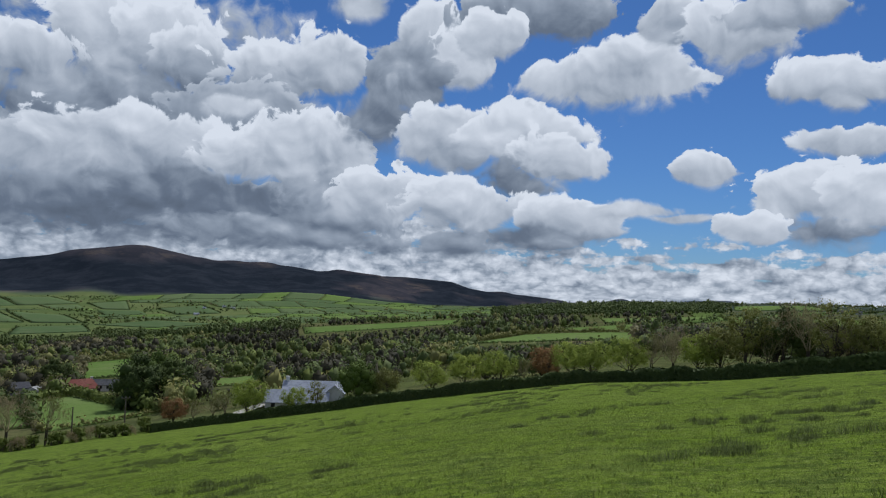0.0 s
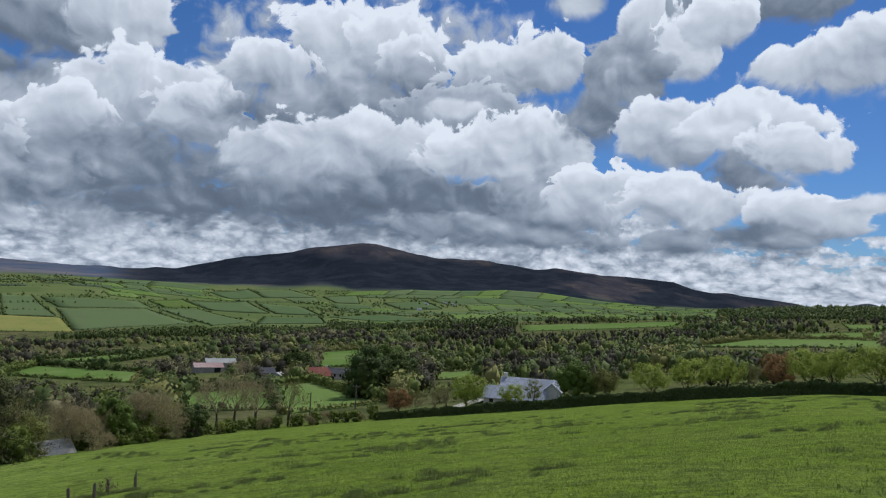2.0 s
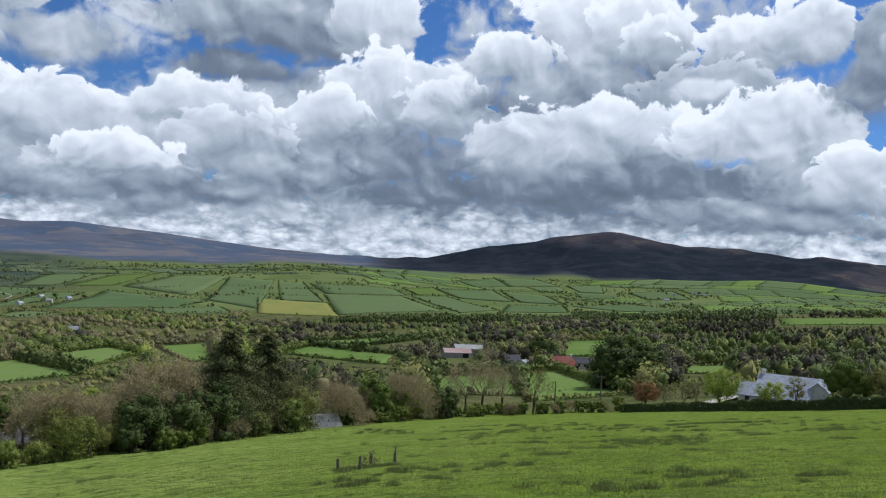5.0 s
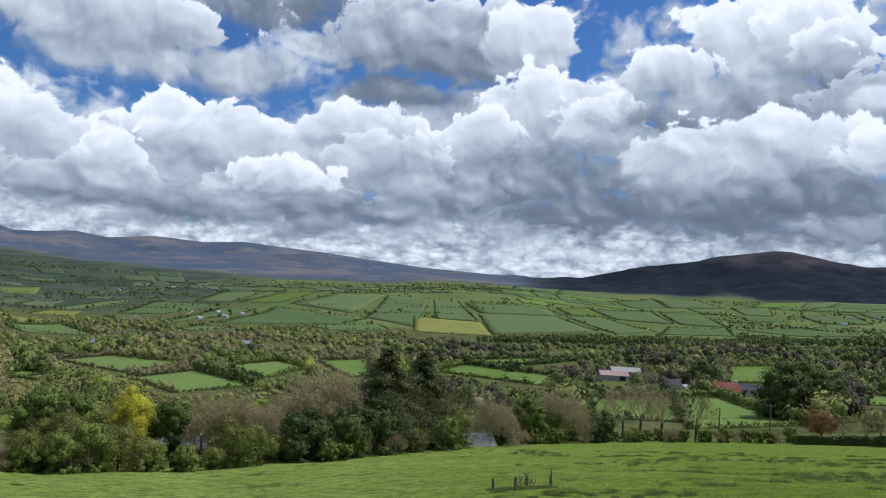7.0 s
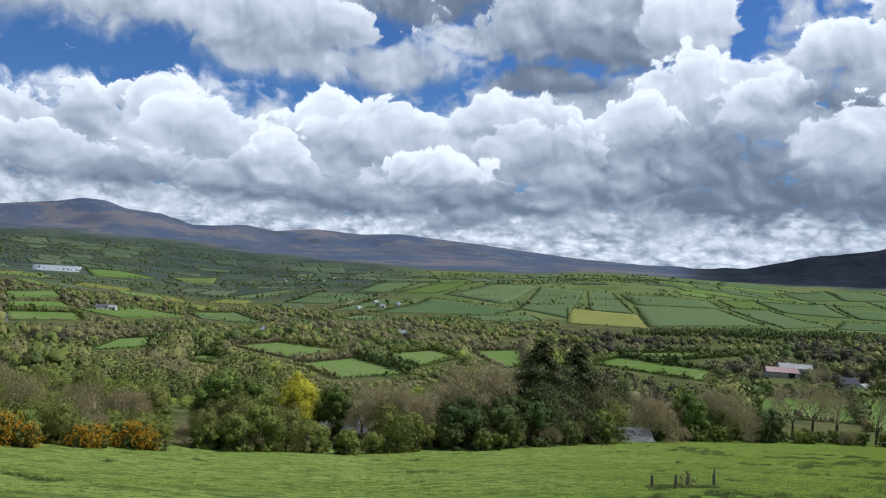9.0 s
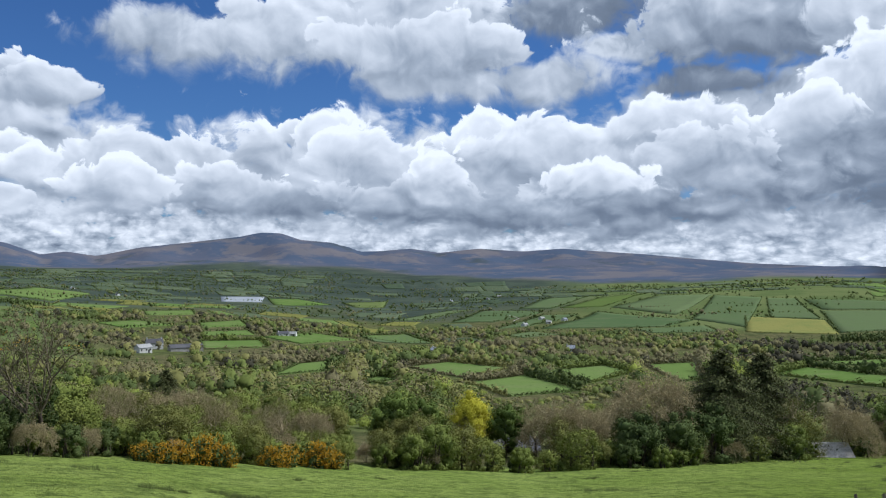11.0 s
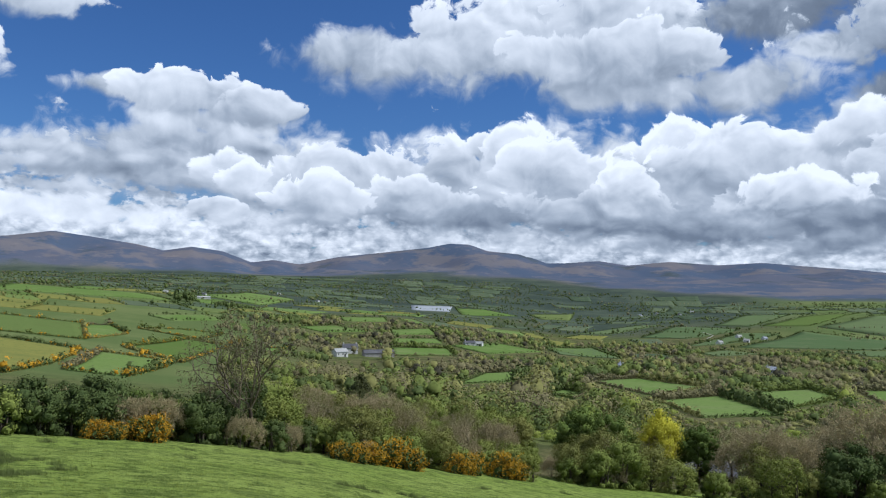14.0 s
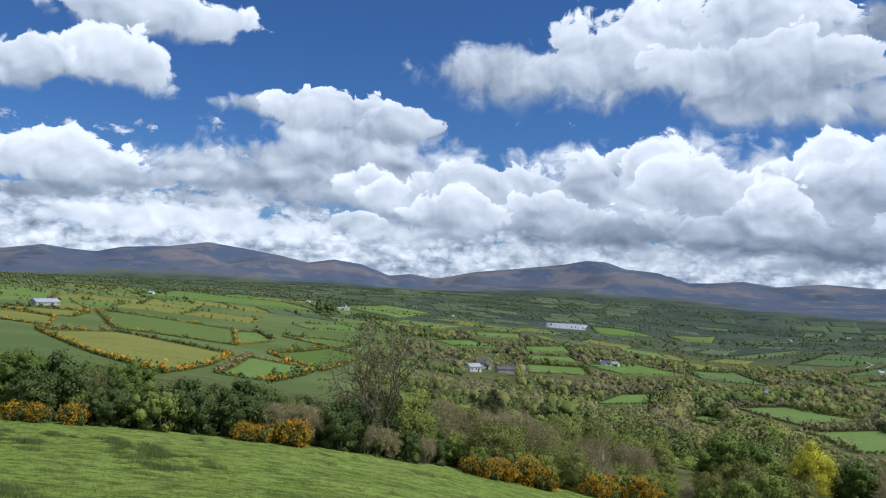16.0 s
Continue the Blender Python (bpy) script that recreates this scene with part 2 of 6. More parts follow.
def make_sky():
    world = bpy.data.worlds.new("sky")
    scene.world = world
    world.cycles.sampling_method, world.cycles.sample_map_resolution = "MANUAL", 512
    world.use_nodes = True
    world.node_tree.nodes.clear()
    k = Nodes(world.node_tree)
    sky = k.add("ShaderNodeTexSky", sky_type="NISHITA", sun_disc=False, sun_elevation=radians(SUN_HEIGHT), sun_rotation=radians(-SUN_BEARING),
                altitude=200.0, air_density=1.0, dust_density=0.15, ozone_density=3.0)
    s = k.add("ShaderNodeSeparateXYZ")
    k.put(s.inputs[0], k.add("ShaderNodeTexCoord").outputs["Generated"])
    az = k.math("DEGREES", k.math("ARCTAN2", k.math("MULTIPLY", s.outputs[0], -1.0), s.outputs[1]))
    el = k.math("DEGREES", k.math("ARCSINE", s.outputs[2]))
    c = k.add("ShaderNodeCombineXYZ")
    k.put(c.inputs[0], az)
    k.put(c.inputs[1], el)
    p = c.outputs[0]
    group = billows()

    def relief_at(direction):
        g = k.add("ShaderNodeGroup", node_tree=group)
        k.put(g.inputs[0], direction)
        return g.outputs[0], g.outputs[1], g.outputs[2]

    relief, heads, soft = relief_at(p)
    toward_sun = k.math("SUBTRACT", soft, relief_at(k.vec("ADD", p, (-0.25, 0.5, 0.0)))[2])
    n, _, _ = billow_place(k, p)
    big = k.vec("SUBTRACT", k.noise(n, 1.5, 3.0, 0.5, "2D", "Color"), (0.5, 0.5, 0.5))
    q = k.vec("ADD", p, k.vec("MULTIPLY", big, (1.7, 1.2, 0.0)))
    wide = k.noise(n, 0.55, 2.0, 0.5, "2D")
    # broken cloud over the rest of the sky, then low banks along the horizon all round
    beyond = k.math("MAXIMUM", k.math("MAXIMUM", k.ramp(az, -36.0, -46.0), k.ramp(az, 126.0, 136.0)), k.ramp(el, 22.0, 28.0))
    rest = k.math("SUBTRACT", k.math("MULTIPLY", k.math("SUBTRACT", wide, 0.46), 4.0), k.math("MULTIPLY", k.math("SUBTRACT", 1.0, beyond), 3.0))
    depth = k.ramp(az, -10.0, 4.0, 4.0, 9.0)
    low = k.math("SUBTRACT", 0.85, k.math("DIVIDE", k.math("MAXIMUM", k.math("SUBTRACT", el, 0.5), 0.0), depth))
    strips = k.vec("MULTIPLY", n, (1.0, 2.3, 0.0))
    small, small_heads, _ = relief_at(k.vec("MULTIPLY", p, (3.4, 4.6, 0.0)))
    bank = k.math("ADD", low, k.math("MULTIPLY", k.math("SUBTRACT", k.noise(strips, 3.2, 4.0, 0.55, "2D"), 0.52), 1.5))
    bank = k.math("MULTIPLY_ADD", small, 0.45, bank)
    shade = k.math("MULTIPLY_ADD", k.math("SUBTRACT", k.noise(strips, 4.5, 3.0, 0.55, "2D"), 0.5), 0.5, 0.80)
    shade = k.math("MULTIPLY_ADD", small_heads, 0.3, k.math("MULTIPLY_ADD", small, 0.45, shade))
    cover = k.ramp(k.math("MULTIPLY_ADD", relief, 0.5, k.math("MAXIMUM", bank, rest)), -0.05, 0.25)
    # heap after heap, from the back to the front
    heap_group = cloud_heap()
    for a, e, w, h, light, rise in CLOUDS:
        heap_node = k.add("ShaderNodeGroup", node_tree=heap_group)
        soft_edge = 0.07 + 0.10 * ((a * 7.3 + e * 3.1) % 1.0) if rise > 0.145 else 0.55
        for socket, value in zip(heap_node.inputs, (q, (1 / w, 1 / h, 0.0), (-a / w, -e / h, 0.0), relief, cover, shade, light, rise, soft_edge)):
            k.put(socket, value)
        q, cover, shade = heap_node.outputs[:3]
    shade = k.math("MULTIPLY_ADD", toward_sun, 0.44, shade)
    shade = k.math("MULTIPLY_ADD", heads, 0.42, shade)
    shade = k.math("SUBTRACT", shade, k.math("MULTIPLY", k.math("MAXIMUM", k.math("SUBTRACT", shade, 0.80), 0.0), 0.4))
    ramp = k.add("ShaderNodeValToRGB")
    stops = ramp.color_ramp.elements
    stops[0].position, stops[0].color = 0.0, (0.10, 0.122, 0.155, 1)
    stops[1].position, stops[1].color = 1.0, (0.95, 0.965, 0.985, 1)
    for position, colour in ((0.35, (0.185, 0.222, 0.28, 1)), (0.6, (0.385, 0.43, 0.49, 1)), (0.8, (0.615, 0.65, 0.695, 1))):
        stops.new(position).color = colour
    k.put(ramp.inputs[0], shade)
    clear = k.add("ShaderNodeBackground")
    k.put(clear.inputs[0], k.vec("MULTIPLY", sky.outputs[0], (0.62, 0.90, 1.30)))
    clear.inputs[1].default_value = SKY_STRENGTH
    cloud = k.add("ShaderNodeBackground")
    k.put(cloud.inputs[0], ramp.outputs[0])
    cloud.inputs[1].default_value = CLOUD_STRENGTH
    both = k.add("ShaderNodeMixShader")
    k.put(both.inputs[0], cover)
    k.put(both.inputs[1], clear.outputs[0])
    k.put(both.inputs[2], cloud.outputs[0])
    k.put(k.add("ShaderNodeOutputWorld").inputs[0], both.outputs[0])


make_sky()
sun = new("sun", bpy.data.lights.new("sun", "SUN"))
sun.data.energy, sun.data.angle, sun.data.color = SUN_STRENGTH, radians(0.6), (1.0, 0.95, 0.86)
sun.matrix_basis = look((0, 0, 0), (math.sin(radians(SUN_BEARING)) * math.cos(radians(SUN_HEIGHT)),
                                   -math.cos(radians(SUN_BEARING)) * math.cos(radians(SUN_HEIGHT)), -math.sin(radians(SUN_HEIGHT))))

# ---- lie of the land ----
# Heights are given as slopes seen from the hilltop, ring by ring, at these bearings (degrees, anticlockwise from north).
BEARING = [-40, -30, -20, -10, 0, 10, 20, 30, 40, 50, 60, 70, 80, 90, 100, 110, 120, 130, 180, 250]
FIELD_REACH = [95, 98, 105, 125, 148, 160, 175, 160, 130, 100, 92, 85, 68, 58, 54, 50, 48, 48, 60, 70]
HEDGE_FOOT = [-3.0, -3.4, -4.9, -5.7, -7.2, -8.7, -9.9, -11.0, -12.2, -13.6, -14.5, -14.3, -13.8, -12.5, -11.2, -10.1, -9.0, -8.0, 0, 8]
VALLEY_SIDE = [-2.2, -2.6, -3.0, -3.6, -5.0, -6.3, -7.5, -7.8, -8.2, -8.5, -8.7, -8.7, -8.8, -8.0, -6.8, -5.5, -4.5, -3.8, 1, 8]
VALLEY_FLOOR = [-1.3, -1.5, -1.8, -2.2, -3.0, -4.0, -4.7, -5.3, -5.9, -6.3, -6.6, -6.7, -6.2, -5.5, -4.3, -3.0, -2.2, -1.8, 1, 7]
FAR_FOOT = [-0.6, -0.6, -0.7, -1.3, -1.8, -2.7, -3.5, -4.3, -4.8, -4.9, -4.9, -5.1, -4.0, -3.2, -2.2, -1.5, -1.0, -0.8, 1, 6]
FAR_SLOPE = [0.4, 0.35, 0.2, -0.25, -1.2, -1.6, -2.2, -2.3, -1.5, -2.1, -2.7, -3.3, -2.6, -2.0, -1.2, -0.7, -0.5, -0.4, 1, 5]
MOOR_FOOT = [0.2, 0.2, 0.2, -0.5, -0.8, -0.4, -0.8, -1.2, -0.9, -1.5, -1.7, -1.9, -1.4, -1.0, -0.7, -0.45, -0.35, -0.3, 1, 4]
NEAR_MOUNTAIN = [(-12, -0.6), (-7.5, -0.2), (-4.7, 0.1), (-1.8, 0.6), (-0.6, 1.0), (2.6, 1.2), (5.9, 1.2), (8.6, 1.3), (10.6, 1.6), (13.3, 1.8),
                 (16, 1.7), (18.2, 2.15), (20.5, 2.6), (23.4, 2.15), (26, 1.55), (29.5, 1.1), (32, 0.5), (34, 0.0), (37.8, -0.5), (41, -0.9)]
FAR_RANGE_EAST = [(34, -0.8), (38.7, -0.5), (41.3, -0.1), (44.9, 0.05), (48.5, 0.35), (52.2, 0.7), (55.2, 0.9), (57.7, 1.1), (60.5, 0.9), (63.7, 1.1),
                  (66.5, 0.8), (68.5, 1.1), (72.1, 0.8), (74, 1.5), (76.3, 1.7), (77.6, 2.15), (79, 2.2), (80.4, 1.9), (83.5, 1.5), (86.9, 1.1)]
FAR_RANGE_WEST = [(89.6, 0.5), (91.4, 0.8), (92.9, 0.6), (94.9, 1.35), (96.9, 1.6), (98.7, 1.3), (100.5, 1.7), (103.2, 2.1), (105.5, 2.4), (108, 2.0),
                  (110.9, 1.8), (112.6, 1.4), (114.2, 1.5), (115.7, 1.7), (118.1, 1.3), (124, 1.0), (132, 0.8)]


def around(values):
    """A smooth closed curve through values at the bearings."""
    a = np.array([b - 360 for b in BEARING] + BEARING + [b + 360 for b in BEARING], float)
    v = np.array(list(values) * 3, float)
    fine = np.arange(-180, 540, 0.5)
    w = np.interp(fine, a, v)
    k = np.hanning(15)
    w = np.convolve(w, k / k.sum(), "same")
    return lambda az: np.interp(np.mod(np.asarray(az) + 90, 360) - 90, fine, w)


def smooth(x, lo, hi):
    s = np.clip((x - lo) / (hi - lo), 0, 1)
    return s * s * (3 - 2 * s)


def hashed(i, j, seed):
    h = np.sin(i * 127.1 + j * 311.7 + seed * 74.7) * 43758.5453
    return h - np.floor(h)


def lumps(x, y, size, seed=0):
    """Value noise, -1 to 1, with bumps of about that size."""
    x, y = np.asarray(x) / size, np.asarray(y) / size
    i, j = np.floor(x), np.floor(y)
    u, v = x - i, y - j
    u, v = u * u * (3 - 2 * u), v * v * (3 - 2 * v)
    a = hashed(i, j, seed) * (1 - u) + hashed(i + 1, j, seed) * u
    b = hashed(i, j + 1, seed) * (1 - u) + hashed(i + 1, j + 1, seed) * u
    return 2 * (a * (1 - v) + b * v) - 1


reach_at, foot_at = around(FIELD_REACH), around(HEDGE_FOOT)
RINGS = [(300, around(VALLEY_SIDE)), (600, around(VALLEY_FLOOR)), (1000, around(FAR_FOOT)), (1700, around(FAR_SLOPE)), (2500, around(MOOR_FOOT))]


def skyline(pairs, az):
    return np.interp(az, [p[0] for p in pairs], [p[1] for p in pairs])


def height(az, r):
    """Ground height at a bearing (degrees, -90 to 270) and distance."""
    az, r = np.broadcast_arrays(np.asarray(az, float), np.asarray(r, float))
    edge, foot = reach_at(az), foot_at(az)
    near = smooth(az, -14, -8) * (1 - smooth(az, 34, 43))
    dark = skyline(NEAR_MOUNTAIN, az)
    far = skyline(FAR_RANGE_EAST + FAR_RANGE_WEST, az)
    front = smooth(az, 30, 40) * (1 - smooth(az, 140, 200))
    behind = smooth(az, 140, 200)
    base = np.full_like(az, -0.25)
    e3400 = near * dark + (1 - near) * (base * (1 - behind) + 3 * behind)
    e4300 = front * far + (1 - front) * (near * (dark - 0.9) + (1 - near) * (-0.2 * (1 - behind) + 2 * behind))
    e4950 = e4300 - 0.7
    knots = [(np.log(edge), foot)] + [(np.full_like(az, np.log(k)), f(az)) for k, f in RINGS]
    knots += [(np.full_like(az, np.log(k)), e) for k, e in ((3400, e3400), (4300, e4300), (4950, e4950))]
    t = np.log(np.maximum(r, 0.5))
    el = foot.copy()
    for (t0, e0), (t1, e1) in zip(knots, knots[1:]):
        s = np.clip((t - t0) / np.maximum(t1 - t0, 1e-3), 0, 1)
        el = np.where(t >= t0, e0 + (e1 - e0) * s, el)
    z_far = EYE + r * np.tan(np.radians(el))
    z_edge = EYE + edge * np.tan(np.radians(foot))
    q = np.minimum(r / edge, 1)
    z = np.where(r < edge, z_edge * (q + 0.15 * q * (1 - q)), z_far)
    x, y = -r * np.sin(np.radians(az)), r * np.cos(np.radians(az))
    z = z + smooth(r, 4, 20) * (0.10 * lumps(x, y, 7, 1) + 0.05 * lumps(x, y, 2.3, 2)) * (1 - smooth(r, 80, 200))
    start = 2450 + 900 * smooth(az, 33, 44)
    hilly = smooth(r, start, start + 450) * (1 - smooth(r, 3250, 3400) * near) * (1 - smooth(r, 4000, 4300))
    z = z + hilly * (26 * lumps(x, y, 330, 3) + 15 * lumps(x, y, 140, 4) + 7 * lumps(x, y, 60, 5))
    z = z + smooth(r, 300, 600) * (1 - smooth(r, 2300, 2500)) * 2.0 * lumps(x, y, 180, 6)
    return z


def bearing(x, y):
    return np.mod(np.degrees(np.arctan2(-np.asarray(x, float), np.asarray(y, float))) + 90, 360) - 90


def ground(x, y):
    return height(bearing(x, y), np.hypot(x, y))


# ---- materials ----
def surface(name, rough=0.9):
    m = bpy.data.materials.new(name)
    m.use_nodes = True
    k = Nodes(m.node_tree)
    b = m.node_tree.nodes["Principled BSDF"]
    b.inputs["Roughness"].default_value = rough
    b.inputs["Specular IOR Level"].default_value = 0.0 if rough > 0.85 else 0.25
    return m, k, b


def bump(k, b, value, strength, distance):
    n = k.add("ShaderNodeBump")
    n.inputs["Strength"].default_value, n.inputs["Distance"].default_value = strength, distance
    k.put(n.inputs["Height"], value)
    k.put(b.inputs["Normal"], n.outputs[0])


def mottled(name, a, b, c, size=1.0, rough=0.9, relief=0.3, depth=0.05):
    """A surface of three colours mixed at two scales."""
    m, k, p = surface(name, rough)
    at = k.add("ShaderNodeNewGeometry").outputs["Position"]
    coarse = k.noise(at, 0.25 / size, 4, 0.6)
    fine = k.noise(at, 3.0 / size, 6, 0.65)
    col = k.mix(k.ramp(coarse, 0.35, 0.65), a, b)
    col = k.mix(k.ramp(fine, 0.42, 0.72), col, c)
    k.put(p.inputs["Base Color"], col)
    bump(k, p, fine, relief, depth)
    return m


def leafy(name, a, b, through_light=0.35, rough=0.7):
    """Leaves: two colours, a different mix in every leaf, tree by tree; some light passes through."""
    m, k, p = surface(name, rough)
    p.inputs["Specular IOR Level"].default_value = 0.05
    island = k.add("ShaderNodeNewGeometry").outputs["Random Per Island"]
    tree = k.add("ShaderNodeObjectInfo").outputs["Random"]
    at = k.add("ShaderNodeNewGeometry").outputs["Position"]
    tone = k.math("ADD", k.math("MULTIPLY", k.noise(at, 0.16, 3, 0.6), 0.4), k.add("ShaderNodeAttribute", attribute_name="tone").outputs["Fac"])
    fac = k.math("ADD", k.math("ADD", k.math("MULTIPLY", island, 0.12), k.math("MULTIPLY", tree, 0.3)), k.math("MULTIPLY", tone, 0.55))
    col = k.mix(fac, a, b)
    k.put(p.inputs["Base Color"], col)
    t = k.add("ShaderNodeBsdfTranslucent")
    k.put(t.inputs[0], col)
    x = k.add("ShaderNodeMixShader")
    x.inputs[0].default_value = through_light
    k.put(x.inputs[1], p.outputs[0])
    k.put(x.inputs[2], t.outputs[0])
    k.put(m.node_tree.nodes["Material Output"].inputs[0], x.outputs[0])
    return m


def land_material():
    """The open ground: pasture near by, rough land in the valley, heather and conifers on the hills; haze and cloud
    shade lie in the far colours.
    """
    m, k, p = surface("land")
    at = k.add("ShaderNodeNewGeometry").outputs["Position"]
    grassy = k.add("ShaderNodeAttribute", attribute_name="pasture").outputs["Fac"]
    moory = k.add("ShaderNodeAttribute", attribute_name="moor").outputs["Fac"]
    woody_shade = k.add("ShaderNodeAttribute", attribute_name="forest_shade").outputs["Fac"]
    n1, n2, n3 = k.noise(at, 0.09, 4, 0.6), k.noise(at, 0.9, 6, 0.65), k.noise(at, 7.0, 5, 0.7)
    pale = k.add("ShaderNodeAttribute", attribute_name="pale").outputs["Fac"]
    grass = k.mix(k.ramp(n1, 0.35, 0.65), (0.125, 0.182, 0.022), (0.158, 0.215, 0.034))
    grass = k.mix(pale, grass, k.mix(k.ramp(n1, 0.35, 0.65), (0.185, 0.25, 0.05), (0.23, 0.29, 0.07)))
    grass = k.mix(k.ramp(k.noise(at, 0.35, 6, 0.7), 0.5, 0.62, 0.0, 0.55), grass, (0.07, 0.098, 0.026))
    grass = k.mix(k.ramp(n2, 0.5, 0.6, 0.0, 0.7), grass, (0.06, 0.088, 0.02))
    grass = k.mix(k.ramp(k.noise(at, 2.6, 5, 0.7), 0.5, 0.62, 0.0, 0.7), grass, (0.05, 0.075, 0.018))
    grass = k.mix(k.ramp(n3, 0.52, 0.66, 0.0, 0.7), grass, (0.215, 0.25, 0.075))
    grass = k.mix(k.ramp(k.noise(at, 4.5, 4, 0.6), 0.56, 0.66, 0.0, 0.55), grass, (0.055, 0.085, 0.02))
    r1, r2 = k.noise(at, 0.012, 5, 0.6), k.noise(at, 0.08, 5, 0.65)
    wild = k.mix(k.ramp(r1, 0.4, 0.6), (0.10, 0.12, 0.04), (0.125, 0.115, 0.055))
    wild = k.mix(k.ramp(r2, 0.45, 0.6), wild, (0.065, 0.075, 0.03))
    wild = k.mix(k.ramp(k.noise(at, 0.5, 5, 0.7), 0.5, 0.62, 0.0, 0.7), wild, (0.05, 0.055, 0.024))
    # far plain: wooded ground with the blue haze of distance in its colour
    hazy_plain = k.mix(k.ramp(k.noise(at, 0.006, 6, 0.7), 0.4, 0.62), (0.042, 0.057, 0.046), (0.07, 0.088, 0.062))
    wild = k.mix(k.add("ShaderNodeAttribute", attribute_name="plain").outputs["Fac"], wild, hazy_plain)
    slope = k.mix(k.ramp(k.noise(at, 0.008, 4, 0.6), 0.42, 0.6), (0.092, 0.124, 0.044), (0.125, 0.15, 0.057))
    wild = k.mix(k.add("ShaderNodeAttribute", attribute_name="slope").outputs["Fac"], wild, slope)
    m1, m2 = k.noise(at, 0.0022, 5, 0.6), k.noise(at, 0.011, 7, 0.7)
    # heather blued for distance: the air's haze is put into its colour
    hazy_heath = k.mix(k.ramp(m1, 0.42, 0.6), (0.066, 0.088, 0.132), (0.092, 0.10, 0.132))
    # the next two tan mixes paint sunlit patches on the far range
    hazy_heath = k.mix(k.ramp(k.noise(at, 0.0035, 6, 0.65), 0.5, 0.6, 0.0, 0.6), hazy_heath, (0.165, 0.145, 0.14))
    hazy_heath = k.mix(k.ramp(m2, 0.56, 0.7, 0.0, 0.4), hazy_heath, (0.21, 0.18, 0.165))
    hazy_heath = k.mix(k.ramp(k.noise(at, 0.004, 6, 0.65), 0.55, 0.68), hazy_heath, (0.06, 0.075, 0.085))
    # near hill: cloud shadow is put into the heather and conifer colours
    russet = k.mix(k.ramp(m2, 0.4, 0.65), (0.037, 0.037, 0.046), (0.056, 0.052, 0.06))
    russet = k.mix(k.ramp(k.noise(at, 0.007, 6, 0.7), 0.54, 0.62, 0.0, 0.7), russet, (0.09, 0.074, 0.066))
    hazy_heath = k.mix(k.add("ShaderNodeAttribute", attribute_name="brown_hill").outputs["Fac"], hazy_heath, russet)
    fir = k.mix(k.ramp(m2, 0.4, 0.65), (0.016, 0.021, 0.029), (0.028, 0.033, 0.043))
    col = k.mix(moory, wild, hazy_heath)
    col = k.mix(woody_shade, col, fir)
    col = k.mix(grassy, col, grass)
    k.put(p.inputs["Base Color"], col)
    bump(k, p, k.math("MULTIPLY_ADD", n2, 2.0, n3), 0.9, 0.14)
    return m


def field_material(name, a, b, c):
    m, k, p = surface(name)
    at = k.add("ShaderNodeNewGeometry").outputs["Position"]
    own = k.add("ShaderNodeObjectInfo").outputs["Random"]
    col = k.mix(k.ramp(own, 0.0, 1.0, kind="LINEAR"), a, b)
    col = k.mix(k.ramp(k.noise(at, 0.03, 5, 0.65), 0.45, 0.7), col, c)
    fine = k.noise(at, 0.5, 5, 0.6)
    col = k.mix(k.ramp(fine, 0.5, 0.8), col, (0.07, 0.11, 0.03))
    k.put(p.inputs["Base Color"], col)
    bump(k, p, fine, 0.3, 0.15)
    return m


LAND = land_material()
PASTURE = field_material("pasture", (0.098, 0.158, 0.038), (0.13, 0.186, 0.054), (0.14, 0.182, 0.064))
MEADOW = field_material("meadow", (0.085, 0.13, 0.032), (0.125, 0.155, 0.055), (0.10, 0.13, 0.04))
SLOPE = field_material("slope_pasture", (0.076, 0.116, 0.05), (0.115, 0.152, 0.068), (0.103, 0.13, 0.064))
STUBBLE = field_material("stubble", (0.20, 0.20, 0.06), (0.22, 0.21, 0.07), (0.17, 0.19, 0.06))
OLIVE = field_material("rough_grazing", (0.165, 0.16, 0.045), (0.18, 0.18, 0.05), (0.14, 0.15, 0.045))
BARK = mottled("bark", (0.075, 0.06, 0.045), (0.11, 0.09, 0.07), (0.04, 0.035, 0.028), 0.2, 0.95, 0.8, 0.03)
TWIG = mottled("twig", (0.28, 0.235, 0.14), (0.34, 0.285, 0.175), (0.19, 0.155, 0.092), 0.3, 0.9, 0.3, 0.01)
TWIG_DARK = mottled("dark_twig", (0.13, 0.108, 0.072), (0.17, 0.145, 0.10), (0.085, 0.07, 0.048), 0.3, 0.9, 0.3, 0.01)
LEAF_GREEN = leafy("leaf_green", (0.08, 0.108, 0.024), (0.24, 0.28, 0.062), 0.14)
LEAF_SYCAMORE = leafy("leaf_sycamore", (0.045, 0.075, 0.017), (0.17, 0.225, 0.048), 0.12)
LEAF_FRESH = leafy("leaf_fresh", (0.19, 0.25, 0.04), (0.38, 0.43, 0.10), 0.58)
LEAF_DARK = leafy("leaf_dark", (0.05, 0.075, 0.024), (0.12, 0.15, 0.045), 0.1)
LEAF_OLIVE = leafy("leaf_olive", (0.12, 0.13, 0.038), (0.29, 0.29, 0.082), 0.26)
WOOD_OLIVE = leafy("wood_olive", (0.155, 0.158, 0.054), (0.30, 0.29, 0.098), 0.22)
WOOD_GREEN = leafy("wood_green", (0.085, 0.115, 0.03), (0.19, 0.225, 0.058), 0.18)
LEAF_YELLOW = leafy("leaf_yellow", (0.42, 0.40, 0.03), (0.62, 0.58, 0.07), 0.35)
LEAF_RUSSET = leafy("leaf_russet", (0.20, 0.11, 0.05), (0.36, 0.22, 0.10), 0.45)
